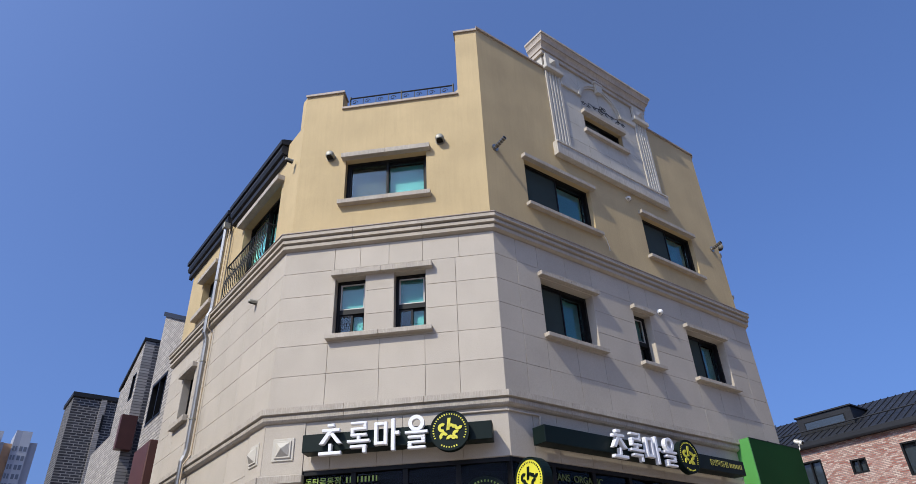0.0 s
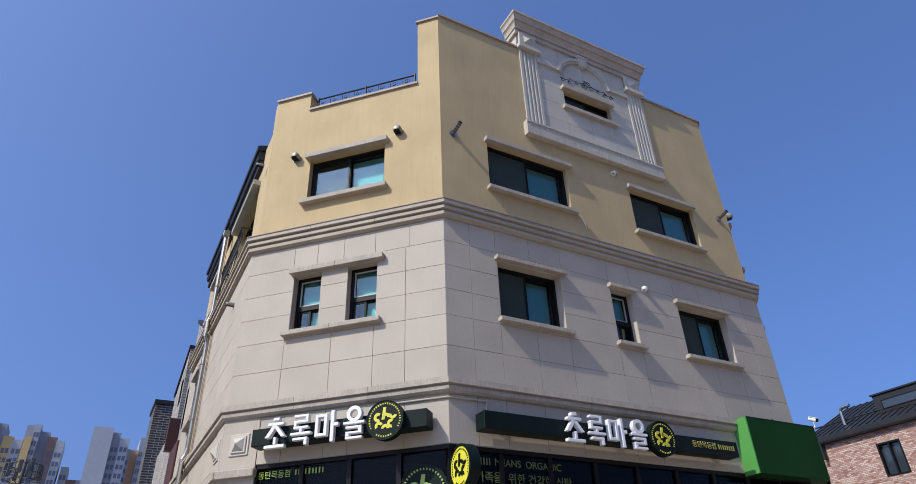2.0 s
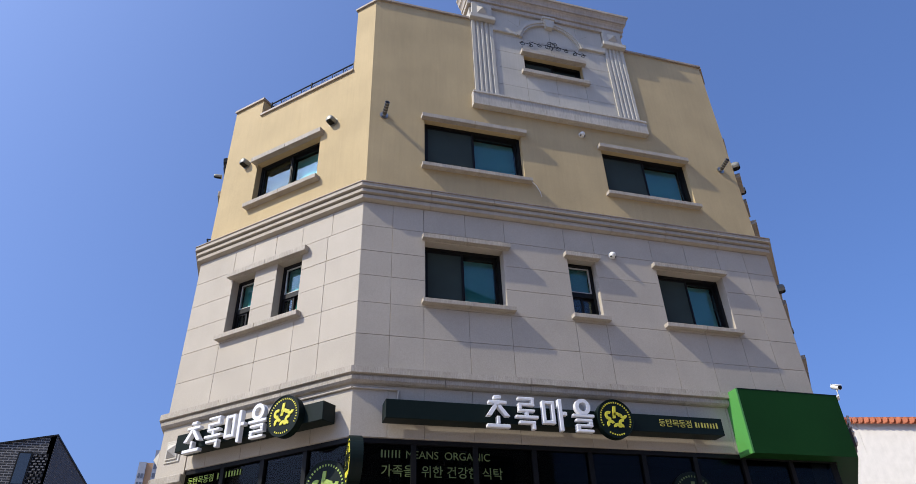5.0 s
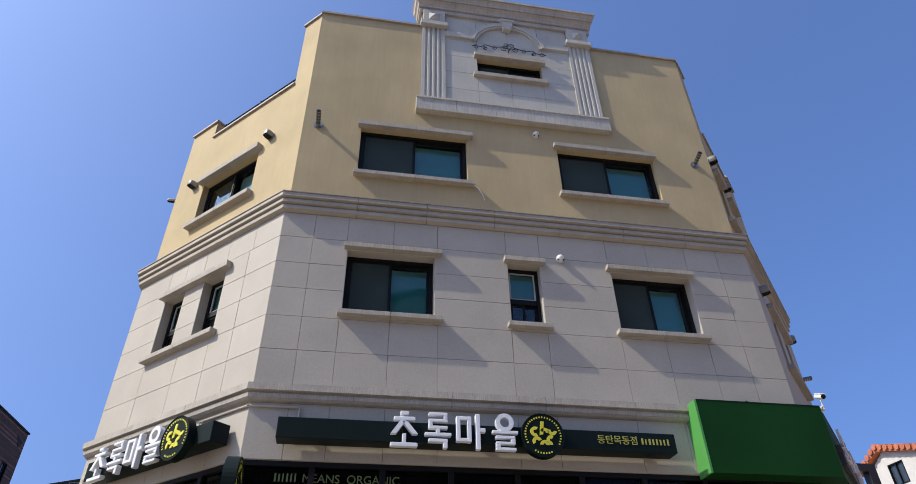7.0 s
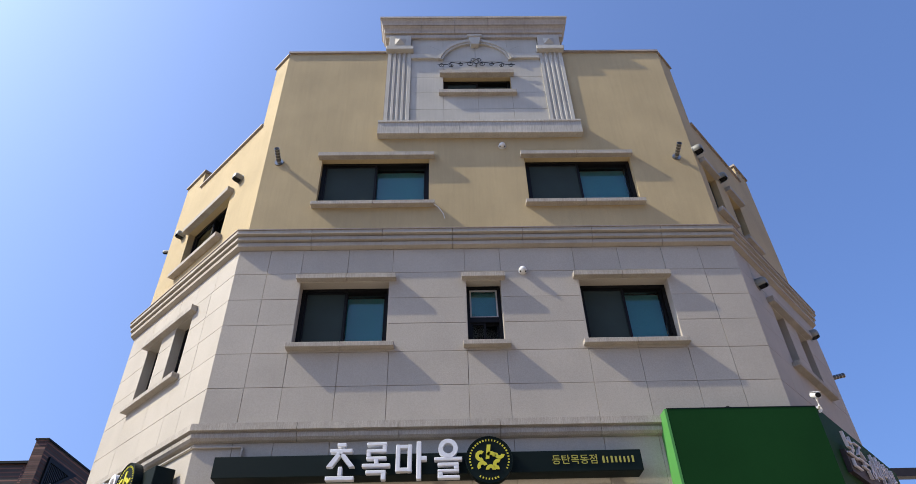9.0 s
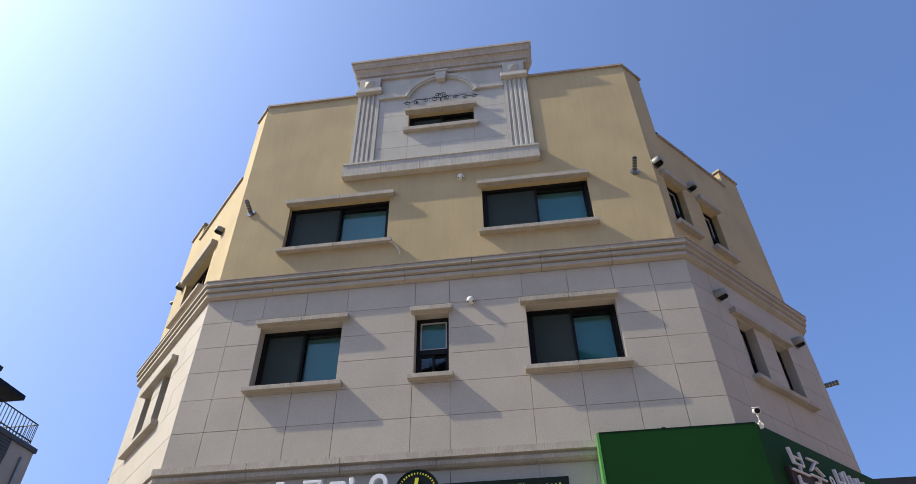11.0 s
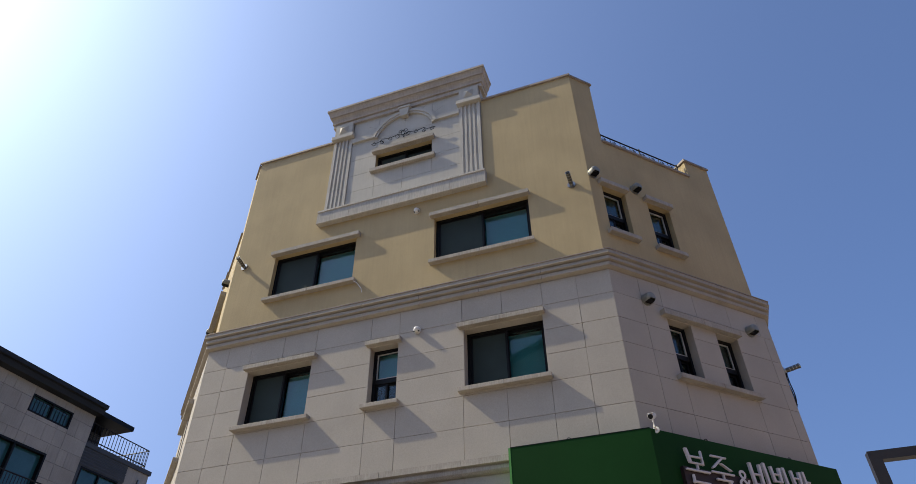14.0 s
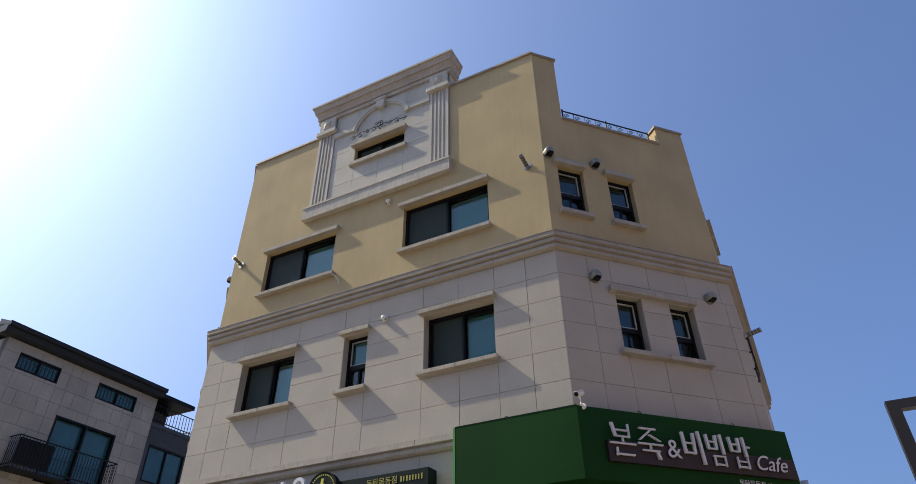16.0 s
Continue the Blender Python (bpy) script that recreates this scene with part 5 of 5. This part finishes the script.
# eaves
for name, prof in (("eaves_board", [(0.0, 12.13), (0.30, 12.16), (0.33, 12.30), (0.36, 12.50), (0.30, 12.52), (-0.3, 12.75), (-0.3, 12.2)]), ("gutter", [(0.36, 12.34), (0.44, 12.36), (0.45, 12.50), (0.36, 12.50)])):
    bm = bmesh.new()
    mitred(bm, gm, -0.35, GY1 - GY0 + 0.05, 0, 0, prof)
    part(name, bm, ROOFMETAL, gh)
bm = bmesh.new()
add_prism(bm, [(0, 12.42), (6.3, 12.42), (3.0, 12.75)], -0.35, GY1 - GY0 + 0.05, Matrix(((-1, 0, 0, GXW + 0.3), (0, 1, 0, GY0), (0, 0, 1, 0), (0, 0, 0, 1))))
part("roof", bm, ROOFMETAL, gh)
# balcony of vertical bars
gb = thing("iron_balcony", "black iron bar balcony below the large window", "balcony", group="iron window balconies")
BZ0, BZ1, BO = 8.05, 9.05, 0.55
part("floor_plate", box(1.28, 5.0, -BO, 0.0, BZ0 - 0.06, BZ0, gm), IRON, gb)
for z in (BZ0 + 0.10, BZ1):
    part("rail", tube([(1.28, 0, z), (1.28, -BO, z), (5.0, -BO, z), (5.0, 0, z)], 0.022, 6, gm), IRON, gb)
part("infill_panel", box(1.32, 2.55, -BO + 0.02, -BO + 0.035, BZ0 + 0.12, BZ1 - 0.06, gm), BLACK, gb, "black sheet infill behind the bars")
for i in range(33):
    x = 1.28 + 3.72 * i / 32
    part("baluster", tube([(x, -BO, BZ0), (x, -BO, BZ1)], 0.011, 5, gm), IRON, gb)
for i in range(1, 5):
    for x in (1.28, 5.0):
        part("baluster", tube([(x, -BO * i / 5, BZ0), (x, -BO * i / 5, BZ1)], 0.011, 5, gm), IRON, gb)
# rear wing with terrace
gw = thing("granite_house_wing", "dark sided wing with a railed roof terrace", "house")
wm = facing(-7.35, GY1, 0, 1)
whole = [(0.62, 2.5, 9.1, 10.55)]
bm = bmesh.new()
wall(bm, wm, 0.0, 2.75, 0.0, 11.25, whole, 0.0, 0.3)
part("wall", bm, SIDING, gw)
part("wall", box(2.75, 3.95, 0.0, 0.3, 0.0, 11.25, wm), GREYSTONE, gw)
flat_window(wm, *whole[0], gw, frame=0.06, glass=TEALGLASS)
for i in range(6):
    part("siding_board", box(0.0, 2.75, -0.03, 0.0, 10.60 + i * 0.11, 10.69 + i * 0.11, wm), SIDING, gw)
part("terrace_slab", box(-12.5, -7.28, GY1, GY1 + 4.0, 11.25, 11.42), SIDING, gw)
part("terrace_canopy", box(-12.0, -7.05, GY1 - 0.1, GY1 + 2.2, 12.45, 12.62), BLACK, gw, "charcoal metal canopy")
part("terrace_wall", box(-12.0, -8.6, GY1, GY1 + 2.1, 11.42, 12.45), BRICK_SLATE, gw)
part("inner_dark", box(-12.5, -7.7, GY1 + 0.1, GY1 + 3.8, 0, 11.2), ROOM_SHADE, gw)
part("rain_pipe", tube([(3.45, -0.05, 0.0), (3.45, -0.05, 10.9)], 0.05, 10, wm), PIPE, gw, "galvanised rain pipe")
tr = thing("terrace_railing", "thin black metal terrace railing", "railing")
for z in (11.52, 12.16):
    part("rail", tube([(0.0, -0.06, z), (3.55, -0.06, z), (3.55, 2.0, z)], 0.022, 6, wm), IRON, tr)
for i in range(23):
    part("baluster", tube([(3.55 * i / 22, -0.06, 11.42), (3.55 * i / 22, -0.06, 12.16)], 0.014, 5, wm), IRON, tr)
for i in range(12):
    part("baluster", tube([(3.55, 2.0 * i / 12, 11.42), (3.55, 2.0 * i / 12, 12.16)], 0.014, 5, wm), IRON, tr)

# brown brick house
bh = thing("brown_brick_house", "dark brown brick house with triangular and narrow windows", "house")
holes = {"e": [(4.65, 5.20, 9.6, 10.9)]}
bm_e = facing(-7.3, 24.1, 0, 1)
bm = bmesh.new()
wall(bm, bm_e, 0.0, 6.0, 0.0, 12.51, holes["e"], 0.0, 0.46)
part("wall", bm, BRICK_BROWN_Y, bh)
part("end_wall", box(-7.757, -7.303, 24.095, 24.2, 0.0, 12.508), BRICK_BROWN_X, bh)
block_walls(bh, -14.5, -7.763, 24.3, 30.1, 0.0, 11.60, (BRICK_BROWN_Y, BRICK_BROWN_X, BRICK_BROWN_Y, BRICK_BROWN_X))
part("low_roof", box(-14.55, -7.763, 24.2, 30.15, 11.60, 11.70), BLACK, bh, "black metal roof edge")
part("south_opening", box(-10.6, -8.1, 24.28, 24.29, 9.3, 10.8), SCREEN, bh, "dark narrow window")
flat_window(bm_e, *holes["e"][0], bh, split=False)
small = part("window_surround", prism([(5.11, 12.12), (5.47, 11.73), (5.76, 12.05)], -0.02, 0.02, bm_e), BLACK, bh, "small black triangular window")
outer = [(0.41, 10.46), (2.76, 11.98), (0.44, 11.95)]
inner = [(0.55, 10.66), (2.15, 11.76), (0.57, 11.78)]
tri = part("window_surround", prism(outer, -0.02, 0.02, bm_e), SCREEN, bh, "black triangular window")
for i in range(3):
    j = (i + 1) % 3
    part("frame_bar", prism([outer[i], outer[j], inner[j], inner[i]], -0.09, -0.021, bm_e), BLACK, tri)
for i in range(11):
    u = 0.66 + 0.125 * i
    part("slat", box(u, u + 0.05, -0.06, -0.03, 10.72 + (u - 0.57) * 0.687, 11.76, bm_e), ROOFMETAL, tri)
part("window_sill", prism([(0.55, 10.66), (1.15, 11.07), (1.08, 11.10), (0.56, 10.78)], -0.075, -0.061, bm_e), GREYSTONE, tri)
part("roof_edge", box(-7.80, -7.25, 24.05, 30.15, 12.51, 12.58), BLACK, bh, "black metal wall coping")

# charcoal brick house with a sloping roof, further down the street
cs = thing("sloping_brick_house", "charcoal brick house with sloping black roof edge, lattice opening", "house")
SXE, SY0, SY1 = -7.18, 40.0, 51.0
sm = facing(SXE - 6.0, SY0, 1, 0)
part("wall", prism([(0.0, 0.0), (6.0, 0.0), (6.0, 13.06), (0.0, 11.80)], 0.0, 0.3, sm), BRICK_DARK_Y, cs)
em = facing(SXE, SY0, 0, 1)
part("wall", prism([(0.0, 0.0), (11.0, 0.0), (11.0, 12.2), (0.0, 13.06)], 0.003, 0.3, em), BRICK_SLATE, cs)
part("wall", box(SXE - 6.0, SXE - 5.7, SY0 + 0.3, SY1, 0, 10.8), BRICK_SLATE, cs)
part("wall", box(SXE - 5.7, SXE - 0.3, SY1 - 0.3, SY1, 0, 10.8), BRICK_DARK_Y, cs)
bm = bmesh.new()
vs = [bm.verts.new(v) for dz in (0.0, 0.09) for v in ((SXE - 6.05, SY0 - 0.05, 11.79 + dz), (SXE + 0.05, SY0 - 0.05, 13.07 + dz), (SXE + 0.05, SY1 + 0.05, 12.21 + dz), (SXE - 6.05, SY1 + 0.05, 10.93 + dz))]
for f in ((3, 2, 1, 0), (4, 5, 6, 7), (0, 1, 5, 4), (1, 2, 6, 5), (2, 3, 7, 6), (3, 0, 4, 7)):
    bm.faces.new([vs[i] for i in f])
part("roof", bm, BLACK, cs, "black metal roof sheet")
w = part("window", box(4.34, 5.06, -0.05, 0.0, 10.3, 12.1, sm), BLACK, cs, "black framed window")
part("pane", box(4.42, 4.98, -0.056, -0.05, 10.4, 12.02, sm), FARGLASS, w)
# no hollow here: a near-black sheet paints the shade between the lattice bricks
part("lattice_recess", box(5.10, 5.86, -0.004, 0.0, 10.3, 12.05, sm), ROOM_SHADE, cs, "near-black sheet painting the shade behind lattice brick")
for r in range(11):
    for c in range(3):
        x = 5.12 + 0.25 * c + (0.12 if r % 2 else 0.0)
        part("lattice_brick", box(x, min(x + 0.15, 5.86), -0.04, -0.004, 10.34 + 0.155 * r, 10.44 + 0.155 * r, sm), BRICK_DARK_Y, cs)

# row of houses down the side street
lb = thing("light_brick_house", "light grey brick house with slanted roof edge, dark window", "house")
m3 = facing(3.3, 19.04, 0, -1)
hole3 = [(0.30, 1.75, 7.25, 8.42)]
bm = bmesh.new()
wall(bm, m3, 0.0, 2.84, 0.0, 9.4, hole3, 0.0, 0.3)
part("wall", bm, BRICK_LIGHT_X, lb)
part("gable_wall", prism([(0.0, 9.4), (2.84, 9.4), (0.0, 10.71)], 0.0, 0.3, m3), BRICK_LIGHT_X, lb)
part("wall", box(3.6, 9.5, 16.2, 16.5, 0, 9.4), BRICK_GREY_Y, lb)
part("wall", box(3.6, 9.5, 18.75, 19.04, 0, 10.6), BRICK_GREY_Y, lb)
part("roof", prism([(-0.05, 10.72), (2.95, 9.36), (2.95, 9.48), (-0.05, 10.86)], -0.06, 6.2, m3), ROOFMETAL, lb)
part("inner_dark", box(3.7, 9.4, 16.6, 18.7, 0, 9.2), ROOM_SHADE, lb)
flat_window(m3, *hole3[0], lb, recess=0.25, frame=0.07)
part("bay_box", box(0.85, 2.3, -0.22, -0.001, 4.6, 6.45, m3, 0.02), REDPANEL, lb, "red-brown metal bay box")

mb2 = thing("grey_brick_house", "narrow house of light and dark grey brick with red-brown bay", "house")
m2w = facing(3.43, 27.5, 0, -1)
hole2 = [(4.75, 5.25, 9.10, 10.15)]
bm = bmesh.new()
wall(bm, m2w, 0.0, 5.5, 0.0, 8.4, [], 0.0, 0.3)
wall(bm, m2w, 3.0, 5.5, 8.4, 10.0, [(4.75, 5.25, 9.10, 9.99)], 0.0, 0.3)
part("wall", bm, BRICK_LIGHT_X, mb2)
part("gable_wall", prism([(3.0, 10.0), (5.5, 10.0), (5.5, 11.0), (3.4, 10.0)], 0.0, 0.3, m2w), BRICK_LIGHT_X, mb2)
flat_window(m2w, 4.75, 5.25, 9.1, 9.99, mb2, split=False)
part("wall", box(3.735, 9.5, 22.0, 22.3, 0, 11.0), BRICK_GREY_Y, mb2)
part("roof_edge", prism([(2.9, 9.98), (5.52, 11.02), (5.52, 11.12), (2.9, 10.1)], -0.05, 6.0, m2w), ROOFMETAL, mb2)
part("bay_box", box(3.20, 3.66, 21.72, 21.99, 7.35, 8.40), REDPANEL, mb2, "red-brown metal bay box")
part("inner_dark", box(3.8, 9.4, 22.4, 27.4, 0, 8.3), ROOM_SHADE, mb2)

cb = thing("charcoal_brick_house", "charcoal brick house with pale vertical brick strips", "house")
block_walls(cb, 3.61, 12.0, 39.3, 42.0, 0.0, 14.1, (BRICK_DARK_X, BRICK_DARK_Y, BRICK_DARK_X, BRICK_DARK_Y))
part("roof_edge", box(3.53, 12.1, 39.22, 42.1, 14.1, 14.34), ROOFMETAL, cb)
part("pale_strip", box(4.97, 5.25, 39.21, 39.3, 0, 14.1), BRICK_LIGHT_X, cb, "pale brick strip")
part("slot_window", box(5.17, 5.28, 39.17, 39.21, 12.35, 13.25), BLACK, cb)

# ---- pink brick house with a standing seam roof ----
ph = thing("pink_brick_house", "pink and red brick house, charcoal seamed metal roof, dormer", "house")
PXW, PY0, PY1, PZE = 28.0, -4.0, 15.95, 8.35
pm = facing(PXW, PY1, 0, -1)
phole = [(2.62, 3.54, 6.6, 7.85), (4.63, 5.24, 7.02, 7.57), (6.60, 7.7, 6.6, 7.80)]
bm = bmesh.new()
wall(bm, pm, 0.0, PY1 - PY0, 0.0, PZE, phole, 0.0, 0.3)
part("wall", bm, BRICK_PINK_X, ph)
for h in phole:
    flat_window(pm, *h, ph, recess=0.18, frame=0.06)
pg = facing(PXW + 9, PY1, -1, 0)
bm = bmesh.new()
add_prism(bm, [(0, 0), (9, 0), (9, PZE), (5.0, 10.5), (0, PZE)], 0.02, 0.3, pg)
part("gable_wall", bm, BRICK_PINK_Y, ph)
part("inner_dark", box(PXW + 0.4, PXW + 9, PY0, PY1 - 0.4, 0, PZE - 0.2), ROOM_SHADE, ph)
bm = bmesh.new()
mitred(bm, pm, -0.25, PY1 - PY0, 0, 0, [(0.0, 8.33), (0.22, 8.33), (0.25, 8.40), (0.25, 8.58), (0.15, 8.62), (0.0, 8.62)])
part("gutter", bm, ROOFMETAL, ph)
RX, RZ = 32.0, 10.60                                         # ridge
slope = Vector((PXW - 0.22 - RX, 0, 8.60 - RZ))
bm = bmesh.new()
ve = [bm.verts.new(c) for c in ((PXW - 0.22, PY1 + 0.25, 8.60), (PXW - 0.22, PY0, 8.60), (RX, PY0, RZ), (RX, PY1 + 0.25, RZ), (PXW - 0.22, PY1 + 0.25, 8.48), (PXW - 0.22, PY0, 8.48), (RX, PY0, RZ - 0.12), (RX, PY1 + 0.25, RZ - 0.12))]
for q in ((0, 1, 2, 3), (7, 6, 5, 4), (0, 4, 5, 1), (2, 6, 7, 3), (0, 3, 7, 4), (1, 5, 6, 2)):
    bm.faces.new([ve[i] for i in q])
part("roof", bm, ROOFMETAL, ph)
part("rear_roof", prism([(PXW + 4, RZ), (PXW + 9.2, 8.5), (PXW + 4, 8.5)], PY0, PY1 + 0.25), ROOFMETAL, ph)
up = (Vector((RX, 0, RZ)) - Vector((PXW - 0.22, 0, 8.60)))
nrm = Vector((-up.z, 0, up.x)).normalized()
for i in range(60):
    y = PY1 + 0.23 - i * 0.32
    bm = bmesh.new()
    a, b = Vector((PXW - 0.22, y, 8.60)), Vector((RX, y, RZ))
    vs = [bm.verts.new(p + nrm * h + Vector((0, d, 0))) for p in (a, b) for d in (-0.009, 0.009) for h in (0.0, 0.035)]
    for q in ((0, 1, 3, 2), (4, 6, 7, 5), (0, 4, 5, 1), (2, 3, 7, 6), (1, 5, 7, 3), (0, 2, 6, 4)):
        bm.faces.new([vs[k] for k in q])
    part("roof_seam", bm, ROOFMETAL, ph)
part("snow_rail", tube([(PXW + 0.75, PY1 + 0.2, 9.25), (PXW + 0.75, PY0, 9.25)], 0.03, 6), ROOFMETAL, ph)
# dormer
dm = facing(28.9, 13.3, 0, -1)
part("dormer", prism([(0.0, 9.0), (2.35, 9.0), (2.35, 9.88), (0.0, 9.88)], 0.0, 1.9, dm), ROOFMETAL, ph, "charcoal metal dormer")
part("dormer_roof", box(-0.06, 2.42, -0.06, 2.0, 9.88, 9.94, dm), ROOFMETAL, ph)
flat_window(dm, 0.28, 2.05, 9.26, 9.64, ph, recess=0.02, frame=0.05, split=False)
ch = thing("flue_pipe", "bent galvanised flue pipe on the roof", "pipe")
part("pipe", tube([(28.6, 14.6, 9.0), (28.6, 14.6, 9.60), (28.6, 14.56, 9.68), (28.6, 14.48, 9.72), (28.6, 14.15, 9.74)], 0.07, 12), PIPE, ch)
part("pipe_bracket", box(PXW - 0.25, PXW + 0.05, PY1 - 0.55, PY1 - 0.45, 7.7, 8.4), ROOFMETAL, ph)

# white house with a terracotta roof behind it
th = thing("white_house", "white rendered house with terracotta tiled roof", "house")
tm = facing(31.0, 25.6, 0, -1)
thole = [(1.45, 2.35, 9.5, 10.45)]
bm = bmesh.new()
wall(bm, tm, 0.0, 7.4, 0.0, 9.0, [], 0.0, 0.3)
wall(bm, tm, 0.4, 3.6, 9.0, 10.46, thole, 0.0, 0.3)
part("wall", bm, WHITEWALL, th)
flat_window(tm, *thole[0], th)
part("gable_wall", prism([(0.0, 9.0), (0.4, 9.0), (0.4, 10.46)], 0.02, 0.3, tm), WHITEWALL, th)
part("gable_wall", prism([(0.4, 10.46), (3.6, 10.46), (1.4, 11.08)], 0.01, 0.3, tm), WHITEWALL, th)
part("gable_wall", prism([(3.6, 9.0), (7.4, 9.0), (7.4, 9.28), (3.6, 10.46)], 0.01, 0.3, tm), WHITEWALL, th)
part("inner_dark", box(31.4, 37.9, 18.5, 25.4, 0, 9.0), ROOM_SHADE, th)
part("side_wall", box(31.0, 38.0, 18.0, 18.19, 0, 9.3), BRICK_BROWN_Y, th, "brown brick side wall")
part("roof_deck", prism([(-0.1, 10.45), (1.4, 11.28), (3.6, 10.62), (7.6, 9.35), (7.6, 9.2), (3.6, 10.45), (1.4, 11.1)], -0.25, 7.0, tm), TERRACOTTA, th)
for i in range(26):
    f = i / 25
    x = -0.1 + 7.7 * f
    z = 10.5 + (x + 0.1) / 1.5 * 0.8 if x < 1.4 else 11.3 - (x - 1.4) / 6.2 * 1.93
    part("roof_tile", tube([(x, -0.34, z), (x, 0.5, z + 0.03)], 0.13, 8, tm), TERRACOTTA, th)

# gabled house across the street, seen mirrored in the front windows
oh = thing("opposite_house", "tall grey rendered gabled house across the street", "house")
om = facing(17.4, -13.2, -1, 0)
owin = [(2.0 + 3.6 * i, 3.5 + 3.6 * i, z, z + 1.5) for i in range(4) for z in (4.6, 7.8, 11.0, 14.0)]
bm = bmesh.new()
wall(bm, om, 0.0, 15.0, 0.0, 16.2, owin, 0.0, 0.3)
part("wall", bm, GREYSTONE, oh)
part("gable_wall", prism([(0.0, 16.2), (15.0, 16.2), (7.5, 19.0)], 0.0, 0.3, om), GREYSTONE, oh)
for h in owin:
    flat_window(om, *h, oh)
part("inner_dark", box(0.1, 14.9, 0.35, 9.0, 0.0, 16.0, om), ROOM_SHADE, oh)
for sx in (-1, 1):
    part("roof", prism([(7.5, 19.0), (7.5, 19.25), (7.5 + sx * 8.0, 16.25), (7.5 + sx * 8.0, 16.0)], -0.4, 9.4, om), ROOFMETAL, oh)

# dark steel frame beyond the corner
fr = thing("steel_frame", "dark brown square steel frame of post and beam", "frame")
part("post", box(18.42, 18.72, 17.8, 18.1, 0, 7.95), DARKBEAM, fr)
part("beam", box(18.42, 24.5, 17.8, 18.1, 7.95, 8.2), DARKBEAM, fr)
part("post", box(24.2, 24.5, 17.8, 18.1, 0, 7.95), DARKBEAM, fr)


# antenna mast down the street
am = thing("antenna_mast", "dark steel antenna mast with railed platform and panel antennas", "mast")
MX, MY = -3.68, 61.0
part("mast_pole", tube([(MX, MY, 0.0), (MX, MY, 15.5)], 0.12, 10), SIDING, am)
ring8 = [(MX + 1.35 * math.cos(radians(a)), MY + 1.35 * math.sin(radians(a))) for a in range(22, 383, 45)]
for z in (13.95, 14.55, 15.15):
    part("platform_rail", tube([(x, y, z) for x, y in ring8], 0.032, 6), SIDING, am)
for x, y in ring8[:-1]:
    part("post", tube([(x, y, 13.9), (x, y, 15.3)], 0.032, 6), SIDING, am)
    part("strut", tube([(MX, MY, 13.5), (x, y, 13.95)], 0.032, 6), SIDING, am)
for i in range(10):
    a = radians(36 * i + 8)
    x, y = MX + 1.22 * math.cos(a), MY + 1.22 * math.sin(a)
    part("panel_antenna", box(x - 0.15, x + 0.15, y - 0.1, y + 0.1, 14.15 + 0.2 * (i % 3), 15.15 + 0.2 * (i % 3), None, 0.03), SIDING, am, "dark panel antenna")


# ---- far apartment towers ----
def tower(x0, stripes, y, h, depth=14.0, group="distant apartment towers", label="distant tall apartment tower with coloured vertical strips"):
    """Vertical strips side by side: (width, material, extra height, setback, windows)."""
    tw = thing("apartment_tower", label, "tower", group=group)
    x = x0
    for w, mat, dh, back, wins in stripes:
        st = part("tower_strip", box(x, x + w, y + back, y + depth, 0, h + dh), mat, tw)
        if wins:
            bm = bmesh.new()
            for f in range(int((h + dh) / 2.9) - 1):
                z = 2 + f * 2.9
                for u in (0.14, 0.56):
                    add_box(bm, x + w * u, x + w * (u + 0.30), y + back - 0.08, y + back, z, z + 1.5)
            tagged(part("window_column", bm, TOWERGLASS, st), kind="stuff")
        x += w
    return tw


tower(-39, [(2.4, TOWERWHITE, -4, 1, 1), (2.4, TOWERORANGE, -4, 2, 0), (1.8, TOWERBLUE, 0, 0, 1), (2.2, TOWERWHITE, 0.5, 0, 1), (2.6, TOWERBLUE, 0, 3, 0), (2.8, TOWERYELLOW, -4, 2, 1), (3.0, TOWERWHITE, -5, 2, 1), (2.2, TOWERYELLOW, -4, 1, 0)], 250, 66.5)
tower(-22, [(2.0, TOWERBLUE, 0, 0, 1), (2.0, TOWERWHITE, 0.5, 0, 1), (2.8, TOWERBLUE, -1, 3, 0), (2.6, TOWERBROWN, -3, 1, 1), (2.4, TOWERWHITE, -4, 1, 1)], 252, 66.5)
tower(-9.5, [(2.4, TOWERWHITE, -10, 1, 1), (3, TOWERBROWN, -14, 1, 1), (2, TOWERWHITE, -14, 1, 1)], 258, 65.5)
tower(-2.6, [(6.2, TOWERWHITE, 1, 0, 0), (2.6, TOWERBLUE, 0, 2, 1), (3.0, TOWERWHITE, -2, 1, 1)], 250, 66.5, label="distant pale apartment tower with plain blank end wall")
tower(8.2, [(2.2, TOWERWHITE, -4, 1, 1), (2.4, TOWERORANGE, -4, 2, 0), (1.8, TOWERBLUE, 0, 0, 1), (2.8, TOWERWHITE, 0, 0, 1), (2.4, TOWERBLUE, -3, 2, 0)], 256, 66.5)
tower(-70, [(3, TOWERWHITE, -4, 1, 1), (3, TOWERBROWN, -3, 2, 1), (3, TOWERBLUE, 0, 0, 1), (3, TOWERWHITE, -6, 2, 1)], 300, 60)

# true heights of the neighbours over the street
for near, rise in ((gh, 0.995), (gb, 0.995), (gw, 0.995), (tr, 0.995), (bh, 0.970), (ph, 0.985), (ch, 0.985), (th, 0.985), (am, 0.965)):
    near.scale.z = rise
